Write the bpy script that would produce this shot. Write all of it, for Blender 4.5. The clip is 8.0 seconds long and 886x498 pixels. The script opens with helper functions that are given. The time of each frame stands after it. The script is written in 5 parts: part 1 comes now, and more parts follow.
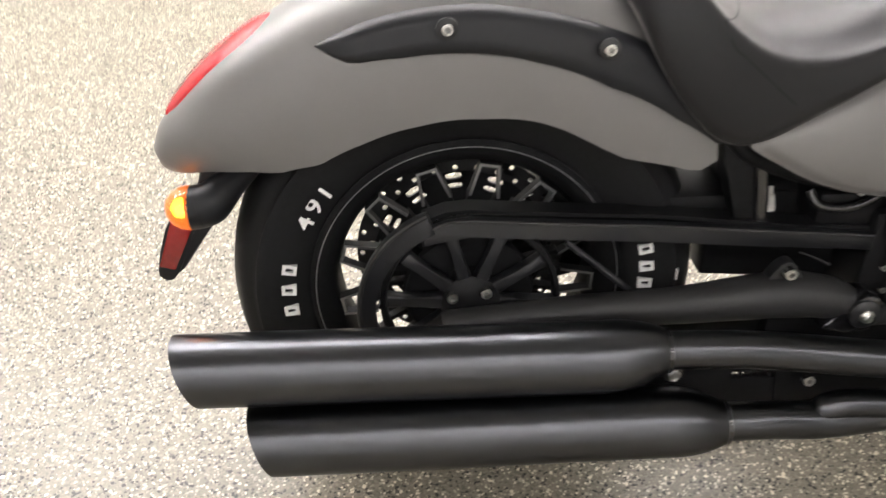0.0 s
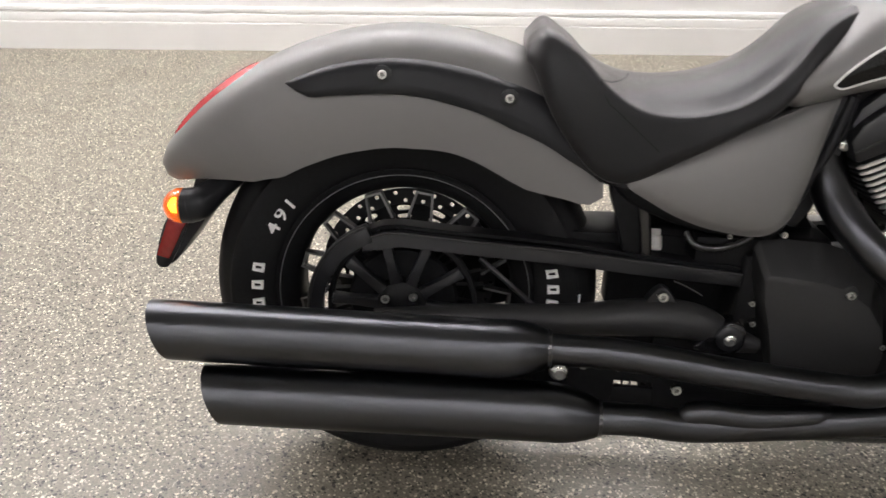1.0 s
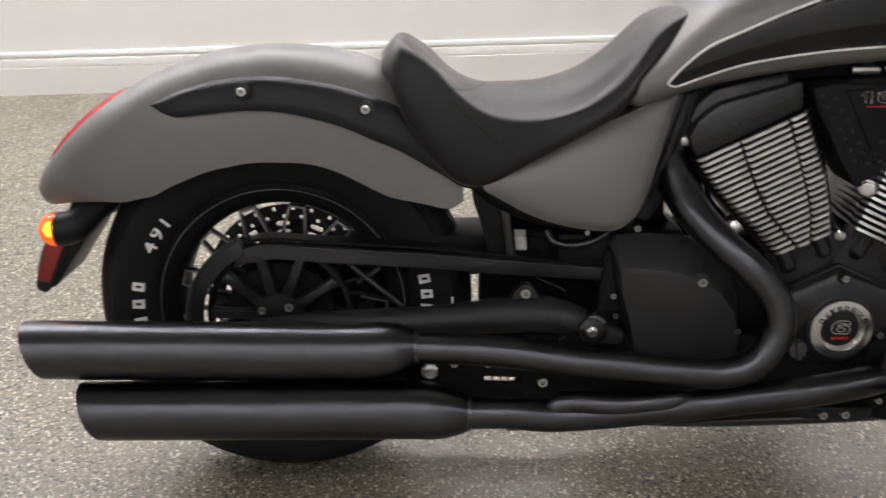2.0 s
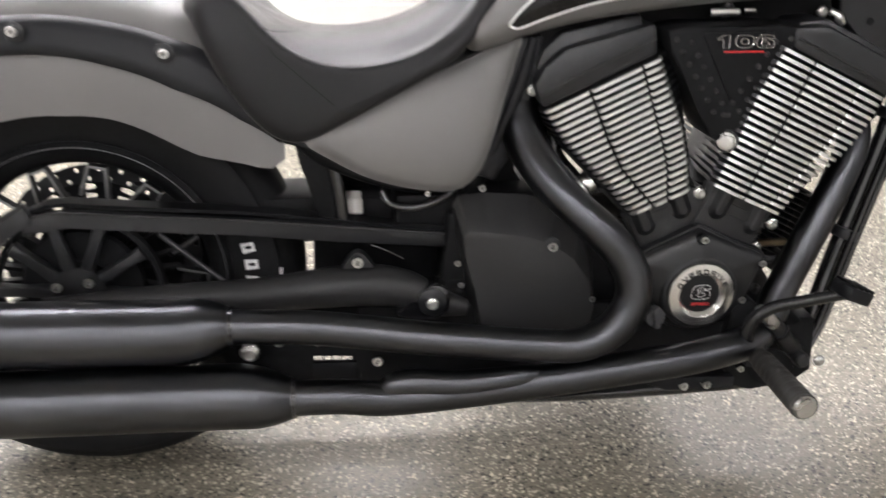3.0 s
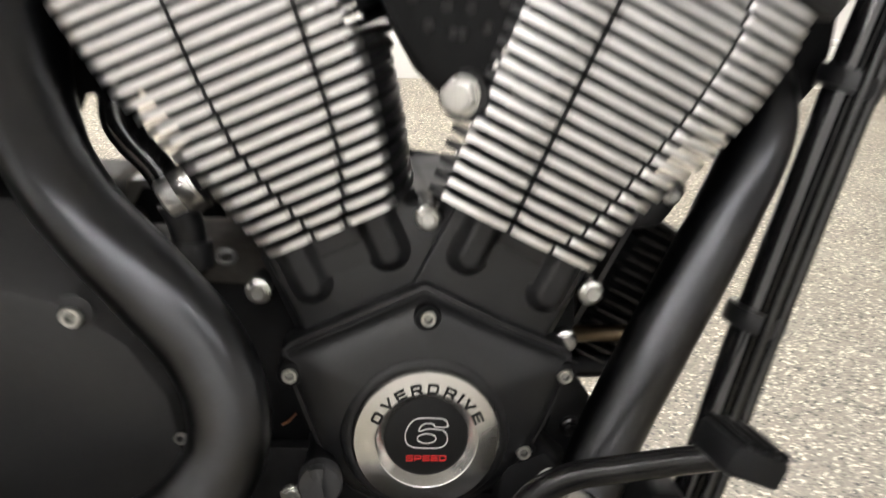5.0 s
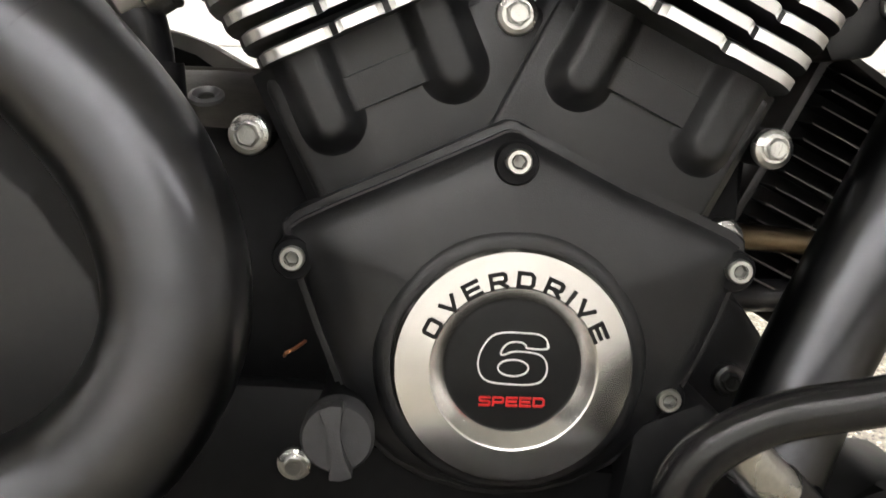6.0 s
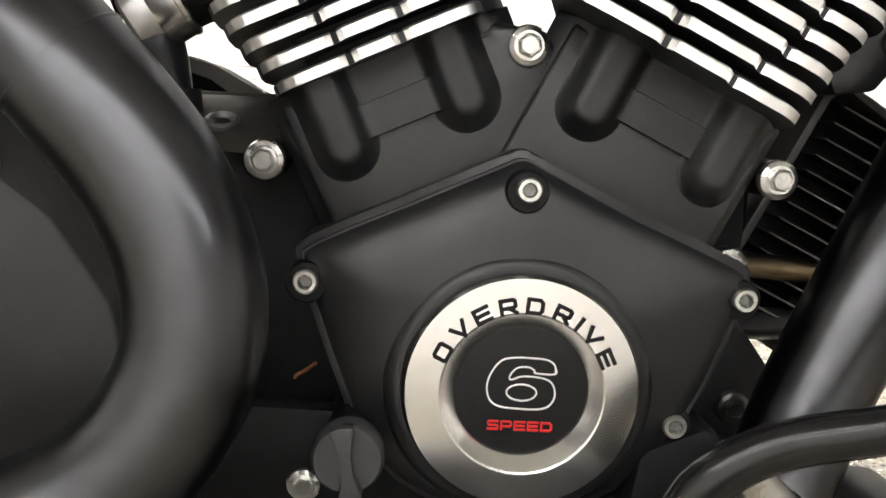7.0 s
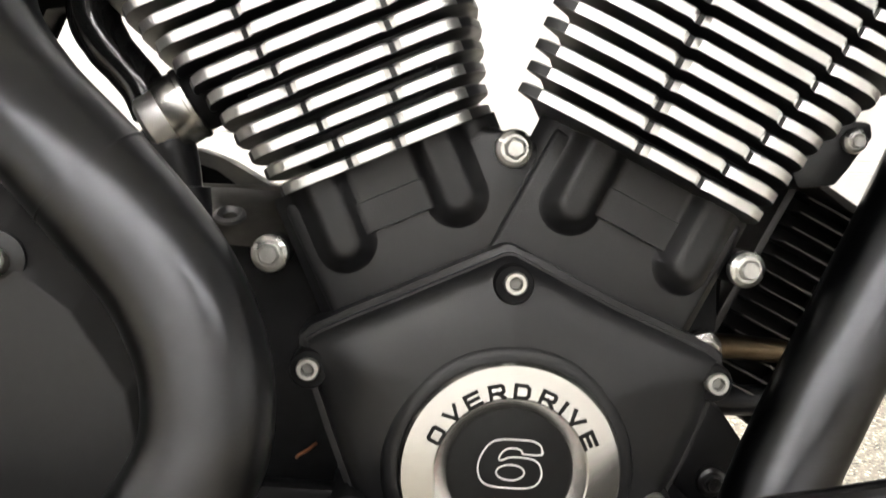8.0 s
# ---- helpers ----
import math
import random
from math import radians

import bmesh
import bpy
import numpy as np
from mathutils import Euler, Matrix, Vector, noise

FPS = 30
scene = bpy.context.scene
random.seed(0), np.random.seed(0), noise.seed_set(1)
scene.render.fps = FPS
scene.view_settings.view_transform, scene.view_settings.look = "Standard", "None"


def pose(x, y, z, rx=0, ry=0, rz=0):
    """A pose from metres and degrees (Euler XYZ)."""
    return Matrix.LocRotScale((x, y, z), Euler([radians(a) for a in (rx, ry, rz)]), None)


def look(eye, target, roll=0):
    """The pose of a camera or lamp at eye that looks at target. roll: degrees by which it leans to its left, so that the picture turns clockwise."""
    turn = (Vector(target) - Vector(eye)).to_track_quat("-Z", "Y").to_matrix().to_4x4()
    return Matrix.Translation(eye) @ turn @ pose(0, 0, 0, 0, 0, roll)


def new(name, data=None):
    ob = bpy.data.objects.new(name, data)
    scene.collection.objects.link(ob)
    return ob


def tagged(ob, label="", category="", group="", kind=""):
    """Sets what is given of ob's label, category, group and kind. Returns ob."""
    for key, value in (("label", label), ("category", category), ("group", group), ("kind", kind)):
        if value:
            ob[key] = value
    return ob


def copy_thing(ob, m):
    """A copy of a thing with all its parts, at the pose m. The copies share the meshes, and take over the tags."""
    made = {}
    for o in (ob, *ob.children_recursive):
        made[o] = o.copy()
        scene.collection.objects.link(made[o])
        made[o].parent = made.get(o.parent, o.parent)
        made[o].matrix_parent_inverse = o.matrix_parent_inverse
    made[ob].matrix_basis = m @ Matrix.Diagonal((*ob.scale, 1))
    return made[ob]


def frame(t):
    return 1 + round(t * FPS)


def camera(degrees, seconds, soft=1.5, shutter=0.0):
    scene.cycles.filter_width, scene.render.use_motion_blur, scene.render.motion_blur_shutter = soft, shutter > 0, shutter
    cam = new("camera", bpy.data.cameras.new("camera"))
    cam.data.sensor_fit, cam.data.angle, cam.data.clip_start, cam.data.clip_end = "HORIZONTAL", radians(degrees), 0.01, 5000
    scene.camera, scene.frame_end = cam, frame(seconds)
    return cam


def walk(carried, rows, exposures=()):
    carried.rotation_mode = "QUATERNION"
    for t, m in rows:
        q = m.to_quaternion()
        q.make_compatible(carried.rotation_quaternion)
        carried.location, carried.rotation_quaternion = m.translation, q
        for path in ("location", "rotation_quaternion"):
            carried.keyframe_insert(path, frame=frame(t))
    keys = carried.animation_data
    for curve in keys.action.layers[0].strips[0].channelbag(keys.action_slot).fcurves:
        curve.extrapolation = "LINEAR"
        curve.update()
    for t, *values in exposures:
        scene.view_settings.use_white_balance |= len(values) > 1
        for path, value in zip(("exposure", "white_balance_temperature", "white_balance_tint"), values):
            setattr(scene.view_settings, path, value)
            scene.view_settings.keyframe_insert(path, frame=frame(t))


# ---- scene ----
cam = camera(51.9, 8.0, 1.5, 0.5)
PATH = [
    (0, (-0.117, -0.995, 1.125), (-0.012, 0.573, -0.111), -0.3),
    (0.5, (-0.039, -1.168, 1.127), (0.039, 0.519, 0.055), -0.1),
    (1, (0.094, -1.314, 1.123), (0.021, 0.424, 0.137), 0.9),
    (1.2, (0.133, -1.344, 1.132), (0.05, 0.406, 0.166), 0.2),
    (2.3, (0.263, -1.381, 1.077), (0.349, 0.4, 0.172), -0.7),
    (2.5, (0.275, -1.354, 1.058), (0.418, 0.416, 0.138), -0.3),
    (3, (0.367, -1.247, 1.037), (0.567, 0.481, 0.051), 1.4),
    (3.5, (0.47, -1.153, 1.03), (0.716, 0.498, -0.071), 1.9),
    (4, (0.626, -1.068, 1.037), (0.788, 0.616, -0.03), 0.1),
    (4.2, (0.709, -1.029, 1.031), (0.857, 0.677, -0.002), 2.4),
    (5.3, (0.832, -0.556, 0.559), (1.017, 1.296, -0.172), 3.7),
    (5.5, (0.829, -0.517, 0.518), (1.005, 1.343, -0.197), 4.1),
    (6, (0.833, -0.496, 0.489), (0.914, 1.395, -0.157), 2.9),
    (6.5, (0.826, -0.498, 0.491), (0.903, 1.404, -0.123), 3.8),
    (7, (0.828, -0.502, 0.493), (0.907, 1.403, -0.11), 3.6),
    (7.5, (0.825, -0.514, 0.503), (0.915, 1.405, -0.053), 3.7),
    (8, (0.826, -0.527, 0.516), (0.915, 1.412, 0.034), 3.4),
]
EXPOSURES = [(0.0, 0.20, 6380, 13), (0.6, -0.12, 6300, 14), (1.0, -0.46, 6250, 14), (2.5, -0.72, 6180, 14), (3.0, 0.12, 6150, 14), (3.5, 0.30, 6320, 14), (4.2, 0.16, 6320, 14), (5.3, 0.12, 6400, 11),
             (6.0, 0.56, 6450, 11), (6.5, 0.60, 6450, 11), (8.0, 0.62, 6450, 11)]
walk(cam, [(t, look(eye, target, roll)) for t, eye, target, roll in PATH], EXPOSURES)

# ---- the light: strip lamps under the ceiling of a showroom garage ----
world = bpy.data.worlds.new("world")
scene.world = world
world.use_nodes = True
world.node_tree.nodes["Background"].inputs["Color"].default_value = (0.9, 0.95, 1.0, 1)
world.node_tree.nodes["Background"].inputs["Strength"].default_value = 0.01
LAMP_STRENGTH, BACK_LAMP_STRENGTH = 26.0, 86.0
CEILING = 2.75

# the motorcycle's own frame: x ahead, y to its left, z up from under the rear axle; it leans on its side stand
LEAN, WHEEL_R, CROWN = 9.0, 0.334, 0.070
STAND = pose(0, 0, (WHEEL_R - CROWN) * math.cos(radians(LEAN)) + CROWN, -LEAN) @ pose(0, 0, -WHEEL_R)


# ---- materials ----
def material(name, color, rough=0.5, metal=0.0, grain=0.0, grain_scale=60.0, bump=0.0, bump_scale=300.0, coat=0.0, rough_vary=0.08, emit=0.0):
    m = bpy.data.materials.new(name)
    m.use_nodes = True
    nt = m.node_tree
    b = nt.nodes["Principled BSDF"]
    b.inputs["Metallic"].default_value = metal
    b.inputs["Coat Weight"].default_value = coat
    b.inputs["Coat Roughness"].default_value = 0.12
    co = nt.nodes.new("ShaderNodeTexCoord")
    n1 = nt.nodes.new("ShaderNodeTexNoise")
    n1.inputs["Scale"].default_value = grain_scale
    n1.inputs["Detail"].default_value = 6
    n2 = nt.nodes.new("ShaderNodeTexNoise")
    n2.inputs["Scale"].default_value = grain_scale / 12
    n2.inputs["Detail"].default_value = 3
    for n in (n1, n2):
        nt.links.new(co.outputs["Object"], n.inputs["Vector"])
    add = nt.nodes.new("ShaderNodeMath")
    add.operation = "ADD"
    nt.links.new(n1.outputs["Fac"], add.inputs[0])
    nt.links.new(n2.outputs["Fac"], add.inputs[1])
    mr = nt.nodes.new("ShaderNodeMapRange")
    mr.inputs["From Min"].default_value, mr.inputs["From Max"].default_value = 0.6, 1.4
    mr.inputs["To Min"].default_value, mr.inputs["To Max"].default_value = 1 - grain, 1 + grain
    nt.links.new(add.outputs[0], mr.inputs["Value"])
    mul = nt.nodes.new("ShaderNodeVectorMath")
    mul.operation = "SCALE"
    mul.inputs[0].default_value = color
    nt.links.new(mr.outputs[0], mul.inputs["Scale"])
    nt.links.new(mul.outputs[0], b.inputs["Base Color"])
    rr = nt.nodes.new("ShaderNodeMapRange")
    rr.inputs["From Min"].default_value, rr.inputs["From Max"].default_value = 0.3, 0.7
    rr.inputs["To Min"].default_value, rr.inputs["To Max"].default_value = max(0.02, rough - rough_vary), min(1, rough + rough_vary)
    nt.links.new(n2.outputs["Fac"], rr.inputs["Value"])
    nt.links.new(rr.outputs[0], b.inputs["Roughness"])
    if bump:
        n3 = nt.nodes.new("ShaderNodeTexNoise")
        n3.inputs["Scale"].default_value = bump_scale
        n3.inputs["Detail"].default_value = 4
        nt.links.new(co.outputs["Object"], n3.inputs["Vector"])
        bp = nt.nodes.new("ShaderNodeBump")
        bp.inputs["Strength"].default_value = bump
        bp.inputs["Distance"].default_value = 0.002
        nt.links.new(n3.outputs["Fac"], bp.inputs["Height"])
        nt.links.new(bp.outputs[0], b.inputs["Normal"])
    if emit:
        b.inputs["Emission Color"].default_value = (*color, 1)
        b.inputs["Emission Strength"].default_value = emit
    return m


def floor_material():
    m = material("epoxy_flake_floor", (0.4, 0.38, 0.34), 0.42, coat=0.12)
    nt = m.node_tree
    b = nt.nodes["Principled BSDF"]
    b.inputs["Coat Roughness"].default_value = 0.4
    co = nt.nodes["Texture Coordinate"]
    colours, masks = [], []
    for scale, stops in ((300, ((0.0, 0.022), (0.05, 0.135), (0.15, 0.185), (0.45, 0.215), (0.75, 0.26), (0.88, 0.40), (0.94, 0.74))),
                         (210, ((0.0, 0.02), (0.45, 0.09), (0.55, 0.42), (0.75, 0.76)))):
        v = nt.nodes.new("ShaderNodeTexVoronoi")
        v.inputs["Scale"].default_value = scale
        nt.links.new(co.outputs["Object"], v.inputs["Vector"])
        sep = nt.nodes.new("ShaderNodeSeparateColor")
        nt.links.new(v.outputs["Color"], sep.inputs[0])
        ramp = nt.nodes.new("ShaderNodeValToRGB")
        ramp.color_ramp.interpolation = "CONSTANT"
        els = ramp.color_ramp.elements
        while len(els) < len(stops):
            els.new(0.5)
        for e, (p, g) in zip(els, stops):
            e.position, e.color = p, (g * 0.90, g * 0.812, g * 0.627, 1)
        nt.links.new(sep.outputs["Red"], ramp.inputs["Fac"])
        mask = nt.nodes.new("ShaderNodeMath")
        mask.operation = "GREATER_THAN"
        mask.inputs[1].default_value = 0.91
        nt.links.new(sep.outputs["Green"], mask.inputs[0])
        colours.append(ramp), masks.append(mask)
    mix = nt.nodes.new("ShaderNodeMix")
    mix.data_type = "RGBA"
    nt.links.new(masks[1].outputs[0], mix.inputs["Factor"])
    nt.links.new(colours[0].outputs[0], mix.inputs["A"])
    nt.links.new(colours[1].outputs[0], mix.inputs["B"])
    nt.links.new(mix.outputs["Result"], b.inputs["Base Color"])
    n = nt.nodes.new("ShaderNodeTexNoise")
    n.inputs["Scale"].default_value = 120
    nt.links.new(co.outputs["Object"], n.inputs["Vector"])
    bp = nt.nodes.new("ShaderNodeBump")
    bp.inputs["Strength"].default_value, bp.inputs["Distance"].default_value = 0.25, 0.002
    nt.links.new(n.outputs["Fac"], bp.inputs["Height"])
    nt.links.new(bp.outputs[0], b.inputs["Normal"])
    return m


GREY = material("suede_titanium_paint", (0.184, 0.180, 0.174), 0.50, 0.45, 0.04, 900, 0.02, 1500, coat=0.08, rough_vary=0.03)
BLACK = material("satin_black_coating", (0.0130, 0.0135, 0.0150), 0.36, 0.0, 0.2, 200, 0.06, 1800)
CASE = material("black_cast_case", (0.0115, 0.0118, 0.0128), 0.40, 0.0, 0.15, 300, 0.10, 1600)
EXHAUST = material("matt_black_ceramic", (0.084, 0.086, 0.092), 0.28, 1.0, 0.03, 300, rough_vary=0.006)
GLOSS = material("gloss_black_paint", (0.010, 0.010, 0.011), 0.08, 0.0, 0.1, 80, coat=1.0, rough_vary=0.04)
DARK = material("dark_chassis", (0.0090, 0.0092, 0.0098), 0.5, 0.0, 0.3, 120)
RUBBER = material("tyre_rubber", (0.0105, 0.0106, 0.0112), 0.6, 0.0, 0.2, 150, 0.12, 700)
PLASTIC = material("black_plastic", (0.0110, 0.0114, 0.0130), 0.42, 0.0, 0.1, 200, 0.1, 2200)
SATIN = material("matt_black_paint", (0.0235, 0.0233, 0.0236), 0.48, 0.0, 0.12, 200, 0.05, 1500)
DUSTY = material("dusty_grey_casting", (0.22, 0.208, 0.185), 0.5, 0.0, 0.25, 60, 0.1, 900)
PALE_CAST = material("pale_casting", (0.34, 0.33, 0.30), 0.5, 0.0, 0.2, 60, 0.1, 900)
DUSTY_CASE = material("dusty_lit_casting", (0.085, 0.079, 0.068), 0.45, 0.0, 0.5, 90, 0.15, 700)
PEDAL = material("black_enamel", (0.008, 0.008, 0.009), 0.24, 0.0, 0.1, 90)
PEG_RUBBER = material("dusty_peg_rubber", (0.036, 0.034, 0.031), 0.62, 0.0, 0.3, 120, 0.15, 900)
TREAD = material("dusty_tread_rubber", (0.105, 0.092, 0.074), 0.75, 0.0, 0.3, 90, 0.15, 600)
COOLER = material("dusty_black_fin_coating", (0.040, 0.038, 0.036), 0.42, 0.0, 0.25, 200, 0.08, 1500)
FIN_EDGE = material("worn_fin_edge", (0.085, 0.080, 0.073), 0.45, 0.0, 0.3, 200)
SOCKET_WELL = material("shaded_bolt_socket", (0.32, 0.32, 0.30), 0.5, 0.6, 0.2, 400)
CAP = material("worn_black_plastic", (0.045, 0.045, 0.047), 0.5, 0.0, 0.2, 300, 0.08, 1500)
LEATHER = material("black_seat_vinyl", (0.0090, 0.0090, 0.0098), 0.36, 0.0, 0.12, 200, 0.20, 1300)
ALLOY = material("machined_alloy", (0.95, 0.945, 0.93), 0.40, 1.0, 0.08, 120, 0.02, 900)
BRUSHED = material("brushed_alloy", (0.74, 0.73, 0.70), 0.25, 1.0, 0.04, 150, 0.006, 900, rough_vary=0.02)
ZINC = material("zinc_bolt", (0.72, 0.72, 0.69), 0.28, 1.0, 0.12, 400, 0.05, 1200)
CHROME = material("chrome", (0.82, 0.82, 0.82), 0.08, 1.0, 0.04, 60, rough_vary=0.03)
WHITE_INK = material("white_lettering", (0.86, 0.86, 0.84), 0.5, 0.0, 0.1, 200)
BLACK_INK = material("black_lettering", (0.015, 0.015, 0.015), 0.5, 0.0, 0.1, 200)
RED_INK = material("red_lettering", (0.62, 0.02, 0.02), 0.45, 0.0, 0.05, 200)
RED_LENS = material("red_lens", (0.75, 0.04, 0.05), 0.15, 0.0, 0.12, 120, coat=0.6)
DARK_RED = material("red_reflector", (0.20, 0.012, 0.010), 0.2, 0.0, 0.2, 120, coat=0.5)
AMBER = material("amber_lens", (1.0, 0.20, 0.012), 0.22, 0.0, 0.1, 80, coat=0.5, emit=0.55)
AMBER.node_tree.nodes["Principled BSDF"].inputs["Transmission Weight"].default_value = 0.75
BULB = material("lit_bulb", (1.0, 0.62, 0.12), 0.4, emit=14.0)
BRONZE = material("tarnished_brass_pipe", (0.20, 0.155, 0.10), 0.35, 1.0, 0.2, 90)
HOSE = material("black_hose", (0.012, 0.012, 0.012), 0.12, 0.0, 0.1, 90, coat=0.5)
PALE_WALL = material("pale_wall_paint", (0.80, 0.795, 0.78), 0.6, 0.0, 0.04, 6, 0.05, 150)
WALL = material("white_wall_paint", (0.88, 0.87, 0.84), 0.55, 0.0, 0.02, 6, 0.05, 150)
TRIM = material("white_trim_paint", (0.87, 0.86, 0.83), 0.35, 0.0, 0.02, 8)
CEIL = material("pale_ceiling", (0.36, 0.36, 0.35), 0.8, 0.0, 0.03, 5)
LAMP = material("lit_diffuser", (1.0, 0.965, 0.935), 0.5, emit=LAMP_STRENGTH)
BACK_LAMP = material("bright_lit_diffuser", (1.0, 0.965, 0.935), 0.5, emit=BACK_LAMP_STRENGTH)
for m, level in ((DARK, 0.13), (RUBBER, 0.16), (BLACK_INK, 0.15), (LEATHER, 0.30), (PLASTIC, 0.28), (SATIN, 0.38)):
    m.node_tree.nodes["Principled BSDF"].inputs["Specular IOR Level"].default_value = level
LEATHER.node_tree.nodes["Principled BSDF"].inputs["Sheen Weight"].default_value = 0.14
LEATHER.node_tree.nodes["Principled BSDF"].inputs["Sheen Tint"].default_value = (1.0, 0.93, 0.90, 1)
FLOOR = floor_material()
SPOKE_EDGE = material("dull_machined_edge", (0.22, 0.22, 0.22), 0.4, 0.8, 0.15, 150)
SPOKE_DARK = material("oily_steel", (0.09, 0.09, 0.09), 0.35, 0.8, 0.2, 200)
GREYBAR = material("grey_lettering", (0.35, 0.35, 0.35), 0.4, 0.6, 0.1, 100)
COPPER = material("copper_wire", (0.42, 0.17, 0.08), 0.4, 0.4, 0.1, 100)
CANISTER = material("pale_grey_plastic", (0.62, 0.61, 0.57), 0.4, 0.0, 0.1, 100)


# ---- mesh helpers ----
def finish(bm, sharp=38):
    bm.normal_update()
    for f in bm.faces:
        f.smooth = True
    for e in bm.edges:
        if len(e.link_faces) == 2 and e.calc_face_angle(0) > radians(sharp):
            e.smooth = False


def mesh_of(name, bm, mats, sharp=38):
    bmesh.ops.recalc_face_normals(bm, faces=bm.faces)
    finish(bm, sharp)
    me = bpy.data.meshes.new(name)
    bm.to_mesh(me)
    bm.free()
    for m in mats if isinstance(mats, (list, tuple)) else [mats]:
        me.materials.append(m)
    return me


def part(name, bm, mats, parent, label="", at=None, sharp=38):
    """Links a bmesh, or a mesh that is shared, as one object under a thing or a part."""
    me = bm if isinstance(bm, bpy.types.Mesh) else mesh_of(name, bm, mats, sharp)
    ob = new(name, me)
    if parent is not None:
        ob.parent = parent
    if at is not None:
        ob.matrix_local = at
    if label:
        tagged(ob, label)
    return ob


def prism(poly, y0, y1, bevel=0.0, bm=None, front=None, segments=2):
    """A polygon in x, z, drawn out from y0 (far) to y1 (near); front: another outline for the near face."""
    bm = bm or bmesh.new()
    a = [bm.verts.new((x, y0, z)) for x, z in poly]
    b = [bm.verts.new((x, y1, z)) for x, z in (front or poly)]
    n = len(a)
    faces = [bm.faces.new(a), bm.faces.new(b[::-1])]
    faces += [bm.faces.new((a[i], b[i], b[(i + 1) % n], a[(i + 1) % n])) for i in range(n)]
    if bevel:
        edges = list({e for f in faces for e in f.edges})
        bmesh.ops.bevel(bm, geom=edges, offset=bevel, segments=segments, profile=0.5, affect="EDGES", clamp_overlap=True)
    return bm


def block(x0, x1, y0, y1, z0, z1, bevel=0.003, bm=None):
    return prism([(x0, z0), (x1, z0), (x1, z1), (x0, z1)], y0, y1, bevel, bm)


def lathe(profile, segs=32, bm=None, at=None):
    """A profile of (radius, y) turned round the y axis."""
    bm = bm or bmesh.new()
    at = at or Matrix()
    rings = []
    for r, y in profile:
        if r < 1e-6:
            rings.append([bm.verts.new(at @ Vector((0, y, 0)))])
        else:
            rings.append([bm.verts.new(at @ Vector((r * math.cos(math.tau * k / segs), y, r * math.sin(math.tau * k / segs)))) for k in range(segs)])
    for p, q in zip(rings, rings[1:]):
        for k in range(segs):
            j = (k + 1) % segs
            if len(p) == 1 and len(q) == 1:
                continue
            if len(p) == 1:
                bm.faces.new((p[0], q[k], q[j]))
            elif len(q) == 1:
                bm.faces.new((p[k], q[0], p[j]))
            else:
                bm.faces.new((p[k], q[k], q[j], p[j]))
    return bm


def glide(points, steps=8):
    """A smooth line through points (Catmull-Rom)."""
    p = [Vector(v) for v in points]
    p = [2 * p[0] - p[1], *p, 2 * p[-1] - p[-2]]
    out = []
    for i in range(1, len(p) - 2):
        for k in range(steps):
            t = k / steps
            a, b, c, d = p[i - 1 : i + 3]
            out.append(0.5 * (2 * b + (c - a) * t + (2 * a - 5 * b + 4 * c - d) * t * t + (3 * b - a - 3 * c + d) * t**3))
    return out + [p[-2]]


def tube(points, radius, segs=16, steps=8, bm=None, caps=True, flat=1.0):
    """A round bar along a smooth line; radius: one number, or one for each point."""
    bm = bm or bmesh.new()
    line = glide(points, steps)
    radii = radius if isinstance(radius, (list, tuple)) else [radius] * len(points)
    rr = [float(v) for v in np.interp(np.arange(len(line)) / steps, range(len(points)), radii)]
    up = Vector((0, 1, 0.02))
    rings = []
    for i, c in enumerate(line):
        d = (line[min(i + 1, len(line) - 1)] - line[max(i - 1, 0)]).normalized()
        u = (up - d * up.dot(d)).normalized()
        v = d.cross(u)
        up = u
        rings.append([bm.verts.new(c + rr[i] * (math.cos(a) * u * flat + math.sin(a) * v)) for a in (math.tau * k / segs for k in range(segs))])
    skin(bm, rings, True)
    if caps:
        bm.faces.new(rings[0])
        bm.faces.new(rings[-1][::-1])
    return bm


def skin(bm, rings, closed=False):
    for p, q in zip(rings, rings[1:]):
        for k in range(len(p) if closed else len(p) - 1):
            j = (k + 1) % len(p)
            bm.faces.new((p[k], p[j], q[j], q[k]))


def pillow(poly, y0, y1, dome, rings=7, edge=0.010, bm=None):
    """A panel with a soft edge and a bulging face: outline in x, z; y0 back, y1 rim of the face, dome the bulge."""
    bm = bm or bmesh.new()
    cx, cz = (sum(p[i] for p in poly) / len(poly) for i in (0, 1))
    rows = [[bm.verts.new((x, y0, z)) for x, z in poly]]
    for k in range(rings):
        s = 1 - (k / rings) ** 1.4
        h = math.sqrt(max(0.0, 1 - s**6))
        if k == 0:
            rows.append([bm.verts.new((x, y1 + edge, z)) for x, z in poly])
        y = y1 + edge * (1 - h) - dome * (1 - s * s)
        rows.append([bm.verts.new((cx + (x - cx) * (s * 0.985 if k == 0 else s), y, cz + (z - cz) * (s * 0.985 if k == 0 else s))) for x, z in poly])
    skin(bm, rows, True)
    bm.faces.new(rows[0])
    bm.faces.new(rows[-1])
    return bm


def smooth_poly(poly, steps=4):
    """A closed outline rounded through its points."""
    n = len(poly)
    out = []
    for i in range(n):
        a, b, c, d = (Vector((*poly[(i + k) % n], 0)) for k in (-1, 0, 1, 2))
        for k in range(steps):
            t = k / steps
            v = 0.5 * (2 * b + (c - a) * t + (2 * a - 5 * b + 4 * c - d) * t * t + (3 * b - a - 3 * c + d) * t**3)
            out.append((v.x, v.y))
    return out


